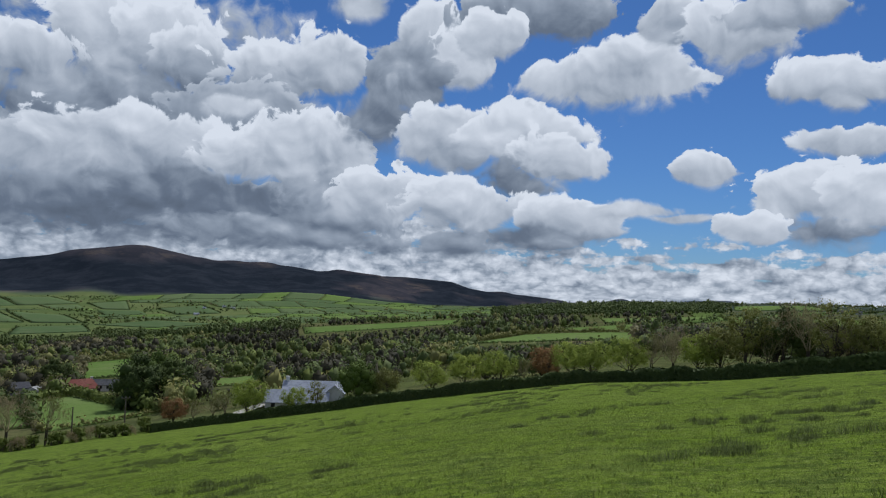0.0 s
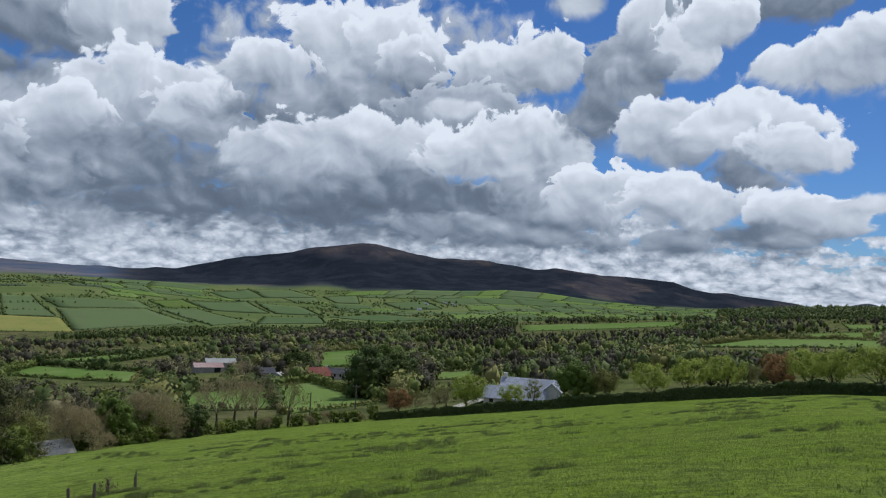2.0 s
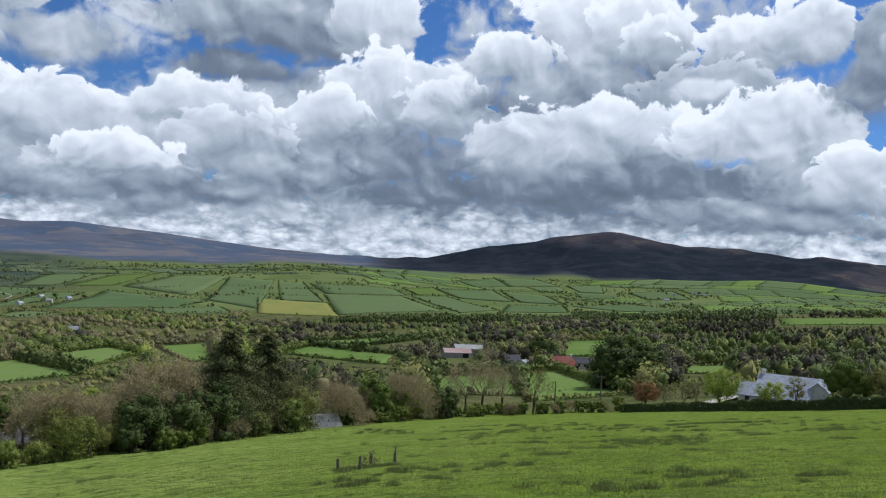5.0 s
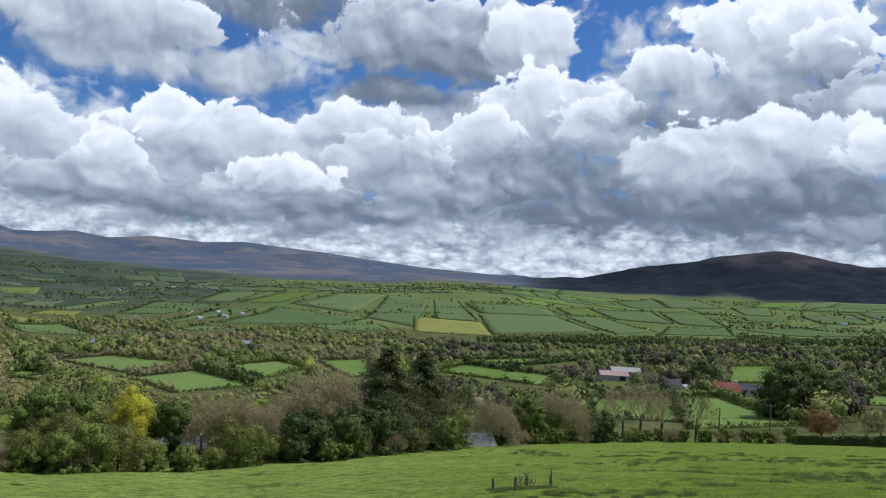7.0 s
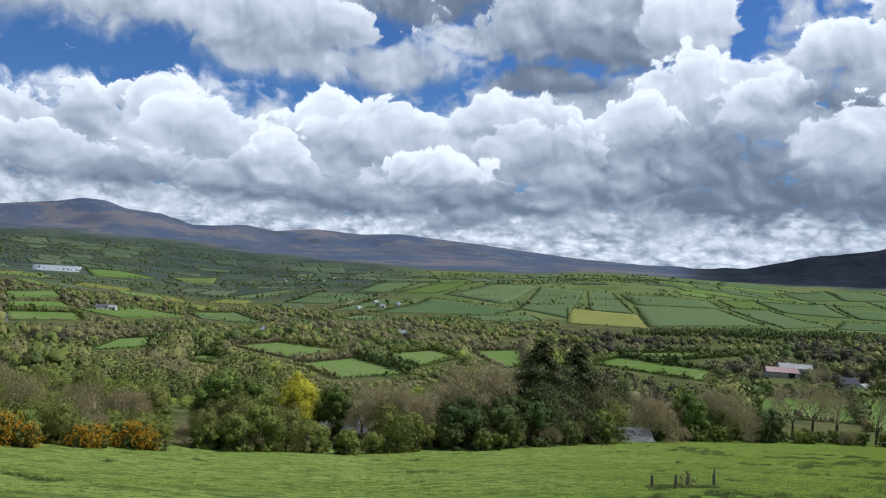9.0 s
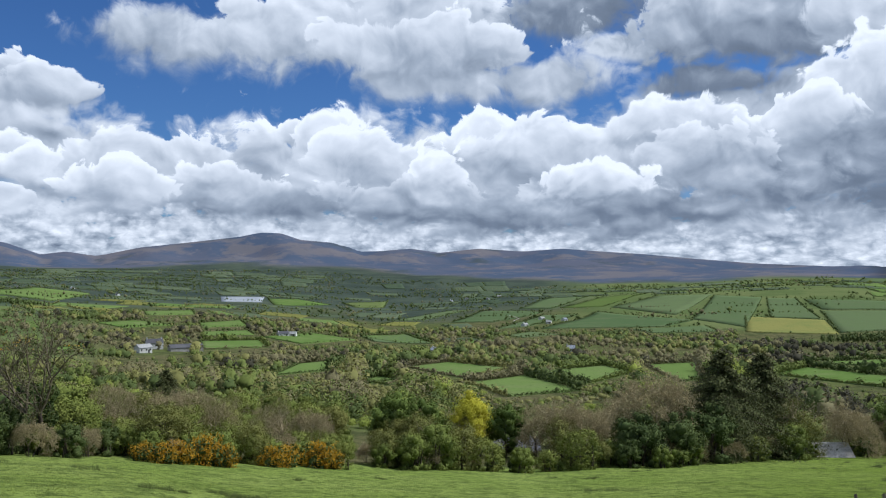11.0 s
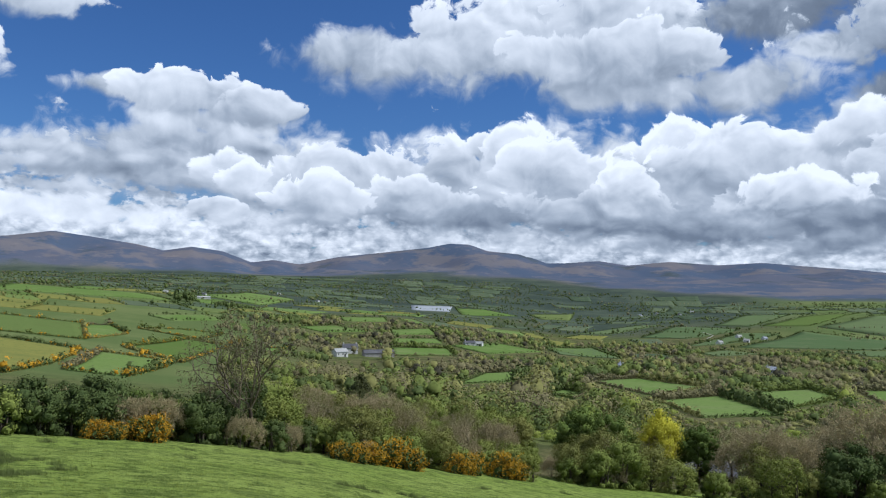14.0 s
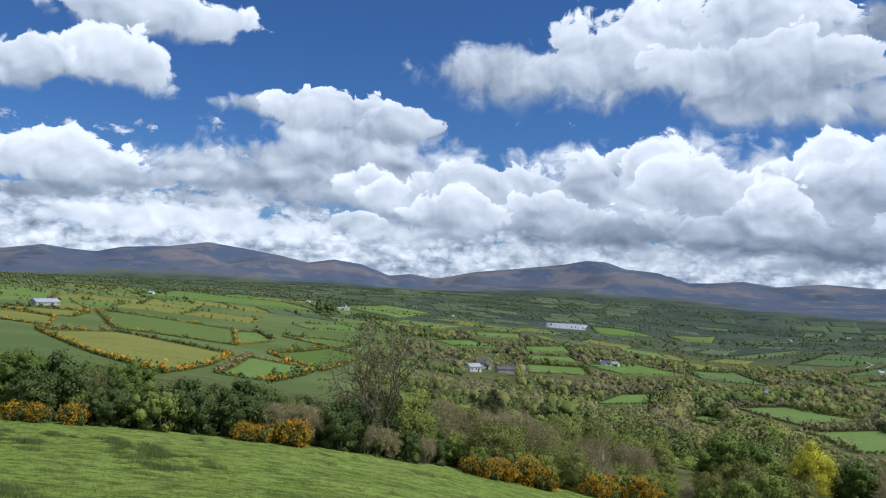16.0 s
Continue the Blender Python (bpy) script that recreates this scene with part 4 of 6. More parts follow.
def wood(rng, x, y, h0, h1, count, mix, size=0.16, wide=0.38, heart_size=0.6, up=0.15, group=60, open_view=True):
    """Trees at the given places, standing in groups of a kind, their kinds mixed by share."""
    names = list(mix)
    clump = (lumps(x, y, group, 21) + 0.6 * lumps(x, y, group * 0.4, 23) + 1.2) / 2.4 * 0.72 + rng.random(len(x)) * 0.28
    share = np.quantile(clump, np.clip(np.cumsum([mix[k] for k in names]) / sum(mix.values()), 0, 1)) if len(x) else np.zeros(len(names))
    which = np.searchsorted(share[:-1], clump)
    h = (h0 + (h1 - h0) * rng.random(len(x)) ** 1.6) * (1 + 0.35 * lumps(x, y, 40, 22))
    if open_view:
        h = np.where(low_enough(x, y, h), h, h * 0.35)
        keep = low_enough(x, y, h)
    else:
        keep = np.ones(len(x), bool)
    for i, name in enumerate(names):
        s = (which == i) & keep
        if s.any():
            tall = 1.3 if name == "bare" else 1.0
            crowns(rng, x[s], y[s], h[s], count, HEAPS[name], wide, size * (0.8 if name == "bare" else 1.0), 0.05, tall, heart_size * (0.85 if name == "bare" else 1.0), count > 20, up)


rng = np.random.default_rng(7)
# dark mixes that paint cloud shadow over the eastern woods and the lane
SHADY = {"bare": 0.12, "shaded": 0.40, "dark": 0.26, "green": 0.16, "olive": 0.06}
VALLEY = {"bare": 0.34, "olive": 0.26, "green": 0.24, "dark": 0.11, "fresh": 0.05}
SHADIER = {"shaded": 0.50, "dark": 0.34, "green": 0.12, "olive": 0.04}
# the wooded valley below the field
x, y = scatter(rng, -32, 118, 100, 420, 6000)
az, r = bearing(x, y), np.hypot(x, y)
thick = lumps(x, y, 60, 31) + 0.5 * lumps(x, y, 25, 32)
ok = free(x, y, 1.04) & (r > np.maximum(reach_at(az) * 1.16 + 8, 165)) & (thick > -0.35 - 0.6 * (1 - smooth(az, 10, 15)) * smooth(az, -10, -4))
ok &= (az < 95) | (r < 85 + 3.5 * (118 - az)) & (rng.random(len(x)) < 0.5)
close = ok & (r < 240) & (az > 45)
wood(rng, x[close], y[close], 3.0, 8.5, 200, VALLEY, 0.10, 0.48, 0.3, 0.6)
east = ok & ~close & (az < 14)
wood(rng, x[east], y[east], 4.0, 9.0, 44, SHADIER, 0.16, 0.40, 0.65)
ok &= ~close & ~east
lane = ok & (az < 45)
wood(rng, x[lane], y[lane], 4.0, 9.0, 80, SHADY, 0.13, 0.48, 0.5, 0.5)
ok &= ~lane
wood(rng, x[ok], y[ok], 4.0, 9.0, 80, VALLEY, 0.13, 0.5, 0.5, 0.7)
# low scrub between the trees
x, y = scatter(rng, 50, 102, 80, 440, 6500)
az, r = bearing(x, y), np.hypot(x, y)
ok = free(x, y, 1.03) & (r > np.maximum(reach_at(az) * 1.10 + 5, 150)) & ((az < 95) | (r < 85 + 3.5 * (118 - az)))
wood(rng, x[ok], y[ok], 0.9, 2.6, 26, {"olive": 0.36, "bare": 0.30, "green": 0.24, "fresh": 0.10}, 0.24, 0.8, 0.6, 0.6)
x, y = scatter(rng, -32, 118, 420, 1080, 13500)
az, r = bearing(x, y), np.hypot(x, y)
thick = lumps(x, y, 130, 33) + 0.5 * lumps(x, y, 45, 34)
ok = free(x, y, 1.02) & (thick > -0.45 + 0.75 * smooth(az, 80, 92) + 0.75 * smooth(az, 92, 99) - 0.4 * (1 - smooth(az, 14, 20)) * smooth(az, -10, -2) + 0.45 * (1 - smooth(az, -12, -6)))
ok &= (r < 860) | (az < 8) | (az > 46)
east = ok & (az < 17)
wood(rng, x[east], y[east], 5.0, 10.0, 24, SHADIER, 0.2, 0.32, 0.62)
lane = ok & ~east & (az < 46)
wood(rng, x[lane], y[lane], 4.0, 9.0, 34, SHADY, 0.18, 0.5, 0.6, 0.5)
ok &= ~lane
wood(rng, x[ok & ~east], y[ok & ~east], 4.0, 8.5, 34, {"bare": 0.36, "shaded": 0.10, "olive": 0.18, "green": 0.20, "dark": 0.16}, 0.18, 0.54, 0.6, 0.7)
# scattered trees and copses on the far slopes and the plain
x, y = scatter(rng, -30, 118, 1000, 3300, 30000)
ok = free(x, y, 1.02) & ((np.hypot(x, y) < 2450) | (bearing(x, y) > 40)) & (lumps(x, y, 160, 35) + 0.6 * lumps(x, y, 60, 36) > 0.12 - 0.4 * smooth(np.hypot(x, y), 1800, 2300)) & (np.hypot(x, y) < 2550 + 650 * smooth(bearing(x, y), 60, 78))
wood(rng, x[ok], y[ok], 4.0, 8.5, 8, {"dark": 0.7, "bare": 0.14, "green": 0.16}, 0.36, 0.62, 0.5)
# two dark copses on the western plain
for az0, az1, r0, r1, many, tall in ((96.7, 97.9, 1139, 1197, 26, 15.0), (92.3, 95.5, 1106, 1162, 60, 9.0)):
    x, y = scatter(rng, az0, az1, r0, r1, many)
    wood(rng, x, y, tall * 0.6, tall, 24, {"dark": 1.0}, 0.2, 0.32, 0.55, 0.15, 60, False)
# the dark conifer strip along the river and the forest on the low hill
x, y = scatter(rng, 10, 41, 850, 1060, 2600)
wood(rng, x, y, 8.0, 12.0, 12, {"dark": 1.0}, 0.26, 0.2)
x, y = scatter(rng, -20.5, -3.5, 1150, 1720, 3400)
ok = lumps(x, y, 90, 37) > -0.75 + 1.2 * np.abs((bearing(x, y) + 12) / 9) ** 3
wood(rng, x[ok], y[ok], 6.0, 11.0, 10, {"dark": 1.0}, 0.3, 0.3)


def hedge_line(rng, a, b, gap, h, heap_name, count=10, gaps=0.15):
    a, b = np.array(a, float), np.array(b, float)
    n = max(2, int(np.linalg.norm(b - a) / gap))
    t = (np.arange(n) + rng.uniform(0.2, 0.8, n)) / n
    keep = rng.random(n) > gaps
    p = (a + (b - a) * t[:, None])[keep]
    tall = h * rng.uniform(0.6, 1.5, len(p)) * np.where(rng.random(len(p)) < 0.08, 1.8, 1.0)
    if len(p):
        crowns(rng, p[:, 0], p[:, 1], tall, count, HEAPS[heap_name], 0.55, 0.3, 0.0, 1.0, 0.5 if count < 10 else 0.4, count > 10)


for i, c in enumerate(PARCELS):
    if i == FILM_PLOT:
        continue
    far = float(np.hypot(*c.mean(0)))
    west = bearing(*c.mean(0)) > 92 and far < 1000
    for a, b in list(zip(c, np.roll(c, -1, 0)))[:4 if far < 1000 or i < OWN_FIELDS else 2]:
        kind = ("dark", "dark", "green", "olive", "bare")[rng.integers(5)]
        near_side = np.hypot(*((np.array(a) + b) / 2)) < far * 0.97
        if far < 700:
            hedge_line(rng, a, b, 0.9 if near_side else 1.6, 1.3 if near_side else 3.4 if not west else 2.2, kind, 16 if near_side else 30, 0.04)
            if west:
                hedge_line(rng, a, b, 2.2, 1.8, "gorse", 14, 0.5)
        elif i < OWN_FIELDS:
            hedge_line(rng, a, b, 5.0, 1.8 if near_side else 3.4, "dark", 8, 0.2)
        else:
            hedge_line(rng, a, b, 8.0, 3.0, ("dark", "dark", "dark", "green", "olive")[rng.integers(5)], 6, 0.15)
for i in range(330):   # hedges and belts of trees across the plain, too many to count
    az, r = rng.uniform(38, 118), math.sqrt(rng.uniform(1300 ** 2, 3250 ** 2))
    if r > 2550 + 600 * float(smooth(az, 62, 78)):
        continue
    a, slant, span = np.array(polar(az, r)), radians(az + rng.normal(0, 16)), rng.uniform(50, 190)
    hedge_line(rng, a, a + span * np.array([-math.cos(slant), -math.sin(slant)]), 7.5, rng.uniform(3.0, 5.5), ("dark", "dark", "green", "bare")[rng.integers(4)], 4, 0.1)
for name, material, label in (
        ("bare", LEAF_BUD, "grey-brown leafless woodland crowns in the valley"), ("shaded", LEAF_SHADED, "leafless woodland with cloud shadow put into its dark colour"), ("olive", WOOD_OLIVE, "olive budding woodland crowns in the valley"),
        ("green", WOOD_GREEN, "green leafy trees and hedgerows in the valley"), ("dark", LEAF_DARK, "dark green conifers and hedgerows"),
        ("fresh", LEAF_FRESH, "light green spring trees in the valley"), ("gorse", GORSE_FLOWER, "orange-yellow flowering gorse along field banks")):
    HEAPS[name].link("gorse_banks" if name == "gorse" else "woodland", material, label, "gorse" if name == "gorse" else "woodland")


# ---- single trees round the field ----
def limb(rng, start, way, length, radius, bend=0.15, lift=0.0, steps=4, tip=0.35):
    pts, p, w = [(np.array(start), radius)], np.array(start, float), np.array(way, float)
    for i in range(steps):
        w = w + rng.normal(0, bend, 3) + np.array([0, 0, lift])
        w /= np.linalg.norm(w)
        p = p + w * length / steps
        pts.append((p.copy(), radius * (1 - (1 - tip) * (i + 1) / steps)))
    return pts, p, w


def thing(name, label, category, group):
    return tagged(new(name), label, category, group)


def leafy_tree(rng, h, wide, leaf, leaf_size, label, n_clumps=70, per=42, low=0.12, name="tree", spread=1.0, stems=1, heart=0.66):
    """A leafy tree: tapered trunk and limbs, and a crown of leaf clumps with gaps."""
    root = thing(name, label, "bush" if name == "bush" else "tree", "hedgerow trees")
    paths, at, way_out = [], [], []
    for s in range(stems):
        foot = np.array([rng.normal(0, 0.12 * wide) if stems > 1 else 0, rng.normal(0, 0.12 * wide) if stems > 1 else 0, -0.3])
        trunk, top, way = limb(rng, foot, (rng.normal(0, 0.08), rng.normal(0, 0.08), 1), h * 0.62, h * 0.022 + 0.03, 0.06, 0.05, 5, 0.4)
        paths.append(trunk)
    knots = [p for p, _ in trunk[1:]]
    lobes, many = max(18, n_clumps * 6 // 10), int(per * 2.6)
    tall = h * (1 - low)
    unit = (wide / 2 + tall / 2) / 2
    la, lo = np.meshgrid(np.linspace(-1.35, 1.35, 5), np.arange(7) / 7 * 2 * np.pi, indexing="ij")
    ball = np.stack([np.cos(la) * np.cos(lo), np.cos(la) * np.sin(lo), np.sin(la)], -1).reshape(-1, 3)
    hearts, tones, heart_out = [], [], []
    for i in range(lobes):
        # lobes spread evenly over an egg that is fullest below its middle
        u, turn = 1 - 1.9 * (i + rng.uniform(0.2, 0.8)) / lobes, i * 2.399963 + rng.normal(0, 0.35)
        side = math.sqrt(max(1 - u * u, 0.0)) if u > 0 or low > 0.06 else 1 - 0.3 * u * u
        d = np.array([side * math.cos(turn), side * math.sin(turn), u])
        size = unit * rng.uniform(0.15, 0.36) * spread
        reach = rng.uniform(0.62, 1.08) * (1.0 if u > -0.1 or low < 0.05 else 0.85)
        c = np.array([d[0] * max(wide / 2 * reach - size * 0.8, 0), d[1] * max(wide / 2 * reach - size * 0.8, 0), h * low + tall / 2 + d[2] * max(tall / 2 * reach - size * 0.8, 0)])
        if u < -0.5 and low < 0.06:   # bushy down to the ground
            c[2] = min(c[2], 0.8 * size)
        if i % 2 == 0:
            start = knots[rng.integers(len(knots))]
            if c[2] > start[2] - 0.2 * h:
                mid = (start + c) / 2 + rng.normal(0, 0.04 * h, 3)
                paths.append([(start, h * 0.009), (mid, h * 0.006), (c, h * 0.002)])
        way = rng.normal(size=(many, 3))
        way /= np.linalg.norm(way, axis=1, keepdims=True)
        way = np.where(((way @ d) < -0.35)[:, None], -way, way)
        bulge = 1 + 0.22 * np.sin(way[:, :1] * 5 + i) * np.cos(way[:, 2:] * 6 + i)
        off = np.clip(rng.normal(0.9, 0.34, (many, 1)), 0.3, 1.9)
        at.append(c + way * off * bulge * size * np.array([1, 1, 0.85]))
        way_out.append(way + 0.45 * d + np.array([0, 0, 0.12]))
        hearts.append(c * 0.96 + ball * size * heart * (1 + 0.12 * rng.normal(size=(len(ball), 1))))
        heart_out.append(ball)
        tones.append(rng.uniform(0.0, 0.55))
    at, way_out = np.concatenate(at), np.concatenate(way_out)
    shine = np.repeat(way_out + rng.normal(0, 0.45, way_out.shape), 4, axis=0)
    at[:, 2] = np.maximum(at[:, 2], 0.05)
    v, f = leaves(rng, at, leaf_size * rng.uniform(0.55, 1.25, len(at)), 1.0, 0.0, way_out)
    i, j = np.meshgrid(np.arange(4), np.arange(7), indexing="ij")
    g = np.stack([i * 7 + j, i * 7 + (j + 1) % 7, (i + 1) * 7 + (j + 1) % 7, (i + 1) * 7 + j], -1).reshape(-1, 4)
    g = (g[None] + (np.arange(lobes) * len(ball))[:, None, None]).reshape(-1, 4)
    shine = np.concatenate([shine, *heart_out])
    # lobe hearts at half tone, which paints the shade inside the crown
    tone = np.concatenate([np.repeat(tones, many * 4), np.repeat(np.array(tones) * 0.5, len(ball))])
    v, f = np.concatenate([v, *hearts]), np.concatenate([f, g + len(v)])
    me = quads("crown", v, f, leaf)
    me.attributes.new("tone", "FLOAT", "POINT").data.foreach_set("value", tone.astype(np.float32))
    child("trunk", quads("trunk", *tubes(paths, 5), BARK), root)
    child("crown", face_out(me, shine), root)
    return root


def bare_tree(rng, h, wide, label, levels=5, leaf=LEAF_BUD, buds=700, stems=1, ivy=False, name="tree", twig=None):
    """A tree not yet in leaf: trunk, limbs, branches and twigs, with a few buds."""
    root = thing(name, label, "tree", "hedgerow trees")
    thick, fine, tips = [], [], []

    def grow(start, way, length, radius, level):
        path, end, w = limb(rng, start, way, length, radius, 0.10 + 0.03 * level, 0.06 if level < 3 else 0.0, 3 if level < 3 else 2, 0.62)
        (thick if level < 1 else fine[-1]).append(path)
        if level >= levels:
            tips.extend([p for p, _ in path[1:]])
            return
        for j in range(3 if level < 4 else 2):
            turn = rng.normal(0, 1, 3)
            turn -= w * turn.dot(w)
            turn /= np.linalg.norm(turn)
            out = w * 0.8 + turn * rng.uniform(0.35, 0.85) * (wide / h + 0.35)
            at = path[-1 if j < 2 or level == 0 else -2][0]
            grow(at, out / np.linalg.norm(out), length * rng.uniform(0.62, 0.82), radius * 0.58, level + 1)

    for s in range(stems):
        lean = (rng.normal(0, 0.25 if stems > 1 else 0.06), rng.normal(0, 0.25 if stems > 1 else 0.06), 1)
        fine.append([])
        grow((rng.normal(0, 0.3) if stems > 1 else 0, 0, -0.3), lean, h * 0.30, h * 0.026 / math.sqrt(stems), 0)
    every = np.array([p for path in thick + sum(fine, []) for p, _ in path])
    grown = np.array([wide / 2 / np.percentile(np.abs(every[:, :2]), 97), wide / 2 / np.percentile(np.abs(every[:, :2]), 97), h / every[:, 2].max()])
    thick, *fine = [[[(p * grown, rad) for p, rad in path] for path in group] for group in (thick, *fine)]
    tips = [p * grown for p in tips]
    child("trunk", quads("trunk", *tubes(thick, 6), BARK), root)
    for stem in fine:
        child("branchwork", quads("branchwork", *tubes(stem, 3), twig or TWIG), root, "thin grey-brown leafless twigs")
    tips = np.array(tips)
    pick = tips[rng.integers(len(tips), size=buds)] + rng.normal(0, 0.16, (buds, 3))
    child("budding", quads("budding", *leaves(rng, pick, 0.07 * rng.uniform(0.6, 1.4, buds), 4.5, -0.8), leaf), root, "opening buds", "stuff")
    if ivy:
        t = rng.uniform(0, 1, 1800)
        a = rng.uniform(0, 2 * np.pi, 1800)
        rad = 0.45 + 0.35 * np.sin(t * 9) ** 2
        at = np.stack([rad * np.cos(a), rad * np.sin(a), t * h * 0.42], 1)
        child("ivy", quads("ivy", *leaves(rng, at, 0.24 * rng.uniform(0.6, 1.3, 1800)), LEAF_DARK), root, "dark ivy on the trunk")
    return root


def conifer(rng, h, wide, label):
    """A tall fir with drooping tiers of needles."""
    root = thing("conifer", label, "tree", "hedgerow trees")
    trunk, _, _ = limb(rng, (0, 0, -0.3), (0, 0, 1), h * 0.98, h * 0.02, 0.015, 0.1, 8, 0.1)
    paths, at, size = [trunk], [], []
    levels = int(h * 2.2)
    for i in range(levels):
        z = h * (0.10 + 0.88 * i / levels)
        reach = wide / 2 * (1 - (i / levels) ** 1.6) * rng.uniform(0.75, 1.15) + 0.4
        for j in range(11):
            if rng.random() < 0.12:
                continue
            a = rng.uniform(0, 2 * math.pi)
            length = reach * rng.uniform(0.6, 1.15)
            end = np.array([math.cos(a) * length, math.sin(a) * length, z - 0.12 * length + rng.normal(0, 0.2)])
            start = np.array([0, 0, z])
            paths.append([(start, 0.05), ((start + end) / 2 + np.array([0, 0, 0.1 * length]), 0.03), (end, 0.01)])
            n = int(16 + 20 * length)
            t = rng.uniform(0.15, 1.0, n)[:, None]
            p = start + (end - start) * t + np.array([0, 0, 1]) * (0.35 * length * t * (1 - t)) + rng.normal(0, 0.16 + 0.05 * length, (n, 3)) * np.array([1, 1, 0.5])
            at.append(p)
    at = np.concatenate(at)
    out = at * np.array([1, 1, 0]) / (wide / 3) + np.array([0, 0, 0.55])
    v, f = leaves(rng, at, 0.44 * rng.uniform(0.6, 1.3, len(at)), 0.5, 0.3, out)
    child("trunk", quads("trunk", *tubes(paths, 4), BARK), root)
    child("crown", face_out(quads("crown", v, f, NEEDLE), np.repeat(out + rng.normal(0, 0.4, out.shape), 4, axis=0)), root)
    return root


def gorse_bush(rng, h, wide, label):
    """A rounded gorse bush: dark spiny green under orange-yellow flowers."""
    root = thing("gorse_bush", label, "gorse", "gorse by the field")
    n = 900
    d = rng.normal(size=(n, 3))
    d /= np.linalg.norm(d, axis=1, keepdims=True)
    lobe = 1 + 0.28 * np.sin(d[:, 0] * 6 + rng.uniform(0, 6)) * np.cos(d[:, 1] * 5)
    d *= (rng.uniform(0.5, 1.0, n) * lobe)[:, None]
    at = np.stack([d[:, 0] * wide / 2, d[:, 1] * wide / 2, h * np.clip(0.46 + 0.52 * d[:, 2], 0.02, 1.2)], 1)
    child("stem", quads("stem", *tubes([limb(rng, (0, 0, -0.2), rng.normal(0, 0.5, 3) + np.array([0, 0, 1]), h * 0.8, 0.04)[0] for _ in range(7)], 4), BARK), root)
    child("foliage", quads("foliage", *leaves(rng, at[:520], 0.28 * rng.uniform(0.6, 1.3, 520), 1.3), LEAF_DARK), root)
    top = at[520:]
    patch = (np.sin(top[:, 0] * 3 + 1) + np.sin(top[:, 1] * 3.7) + rng.normal(0, 0.7, len(top))) > -0.6
    top = top[patch] * np.array([1.04, 1.04, 1.05])
    spray = (top[:, None] + rng.normal(0, 0.15, (len(top), 8, 3))).reshape(-1, 3)
    child("blossom", quads("blossom", *leaves(rng, spray, 0.13 * rng.uniform(0.6, 1.3, len(spray))), GORSE_FLOWER), root, "orange-yellow flowers")
    return root


def at_bearing(az, r, turn=0.0, size=1.0, wide=None):
    x, y = polar(az, r)
    return Matrix.LocRotScale((x, y, float(ground(x, y))), Euler((0, 0, turn)), (wide or size, wide or size, size))


class Nursery:
    """Grows one tree of a kind, then copies it, each at its own size and turn."""

    def __init__(self, first, height_of):
        self.first, self.height, self.used = first, height_of, False

    def plant(self, rng, az, r, h, wide=None):
        m = at_bearing(az, r, rng.uniform(0, 6.28), h / self.height, wide)
        if self.used:
            return copy_thing(self.first, m @ Matrix.Diagonal((*self.first.scale, 1)).inverted())
        self.first.matrix_basis, self.used = m, True
        return self.first


rng = np.random.default_rng(11)
KINDS = {
    "sycamore": Nursery(leafy_tree(rng, 8, 7.5, LEAF_SYCAMORE, 0.25, "full green sycamore tree at the field edge", 90, 60, 0.04), 8),
    "fresh": Nursery(leafy_tree(rng, 6, 6.6, LEAF_FRESH, 0.23, "light green young-leaved tree beside the hedge", 70, 54, 0.05, heart=0.25), 6),
    "fresh_slim": Nursery(leafy_tree(rng, 7, 5.2, LEAF_OLIVE, 0.18, "thin-leaved yellow-green tree in the hedge", 55, 39, 0.15, heart=0.25), 7),
    "olive": Nursery(leafy_tree(rng, 7, 6, LEAF_OLIVE, 0.23, "olive budding tree at the field edge", 80, 48, 0.03, heart=0.25), 7),
    "hawthorn": Nursery(leafy_tree(rng, 4.5, 4.6, LEAF_DARK, 0.20, "dark green hawthorn at the field edge", 70, 54, 0.04, "tree", 1.1, 3), 4.5),
    "thicket": Nursery(leafy_tree(rng, 5, 5, LEAF_GREEN, 0.20, "tangled green hedgerow bush", 70, 50, 0.03, "bush", 1.1, 4), 5),
    "yellow": Nursery(leafy_tree(rng, 7, 4.4, LEAF_YELLOW, 0.17, "golden yellow-leaved tree among green trees", 75, 75, 0.15, "tree", 1.1, heart=0.6), 7),
    "russet": Nursery(leafy_tree(rng, 5, 4.6, LEAF_RUSSET, 0.20, "russet-leaved small tree by the hedge", 55, 51, heart=0.25), 5),
    "bare": Nursery(bare_tree(rng, 9, 7, "leafless grey-brown tree with fine twigs", 5, LEAF_TWIG, 2200, 2), 9),
    "bare_shrub": Nursery(bare_tree(rng, 6, 6, "leafless grey-brown multi-stemmed shrub with a dense dome of twigs", 5, LEAF_TWIG, 9000, 4), 6),
    "bare_olive": Nursery(bare_tree(rng, 8, 6, "budding tree with bare twigs", 5, LEAF_OLIVE, 1500, 2), 8),
    "conifer": Nursery(conifer(rng, 15, 17.0, "tall dark green fir tree at the field edge"), 15),
    "willow": Nursery(leafy_tree(rng, 5, 5, LEAF_SPRING, 0.19, "fresh yellow-green willow bush at the field edge", 70, 50, 0.02, "bush", 1.1, 4, heart=0.25), 5),
    "bramble": Nursery(leafy_tree(rng, 3, 3.6, LEAF_GREEN, 0.17, "low tangled bramble and young growth at the field edge", 34, 36, 0.0, "bush", 1.2, 3), 3),
    "gorse": Nursery(gorse_bush(rng, 1.8, 2.6, "gorse bush with orange-yellow flowers at the field edge"), 1.8),
}

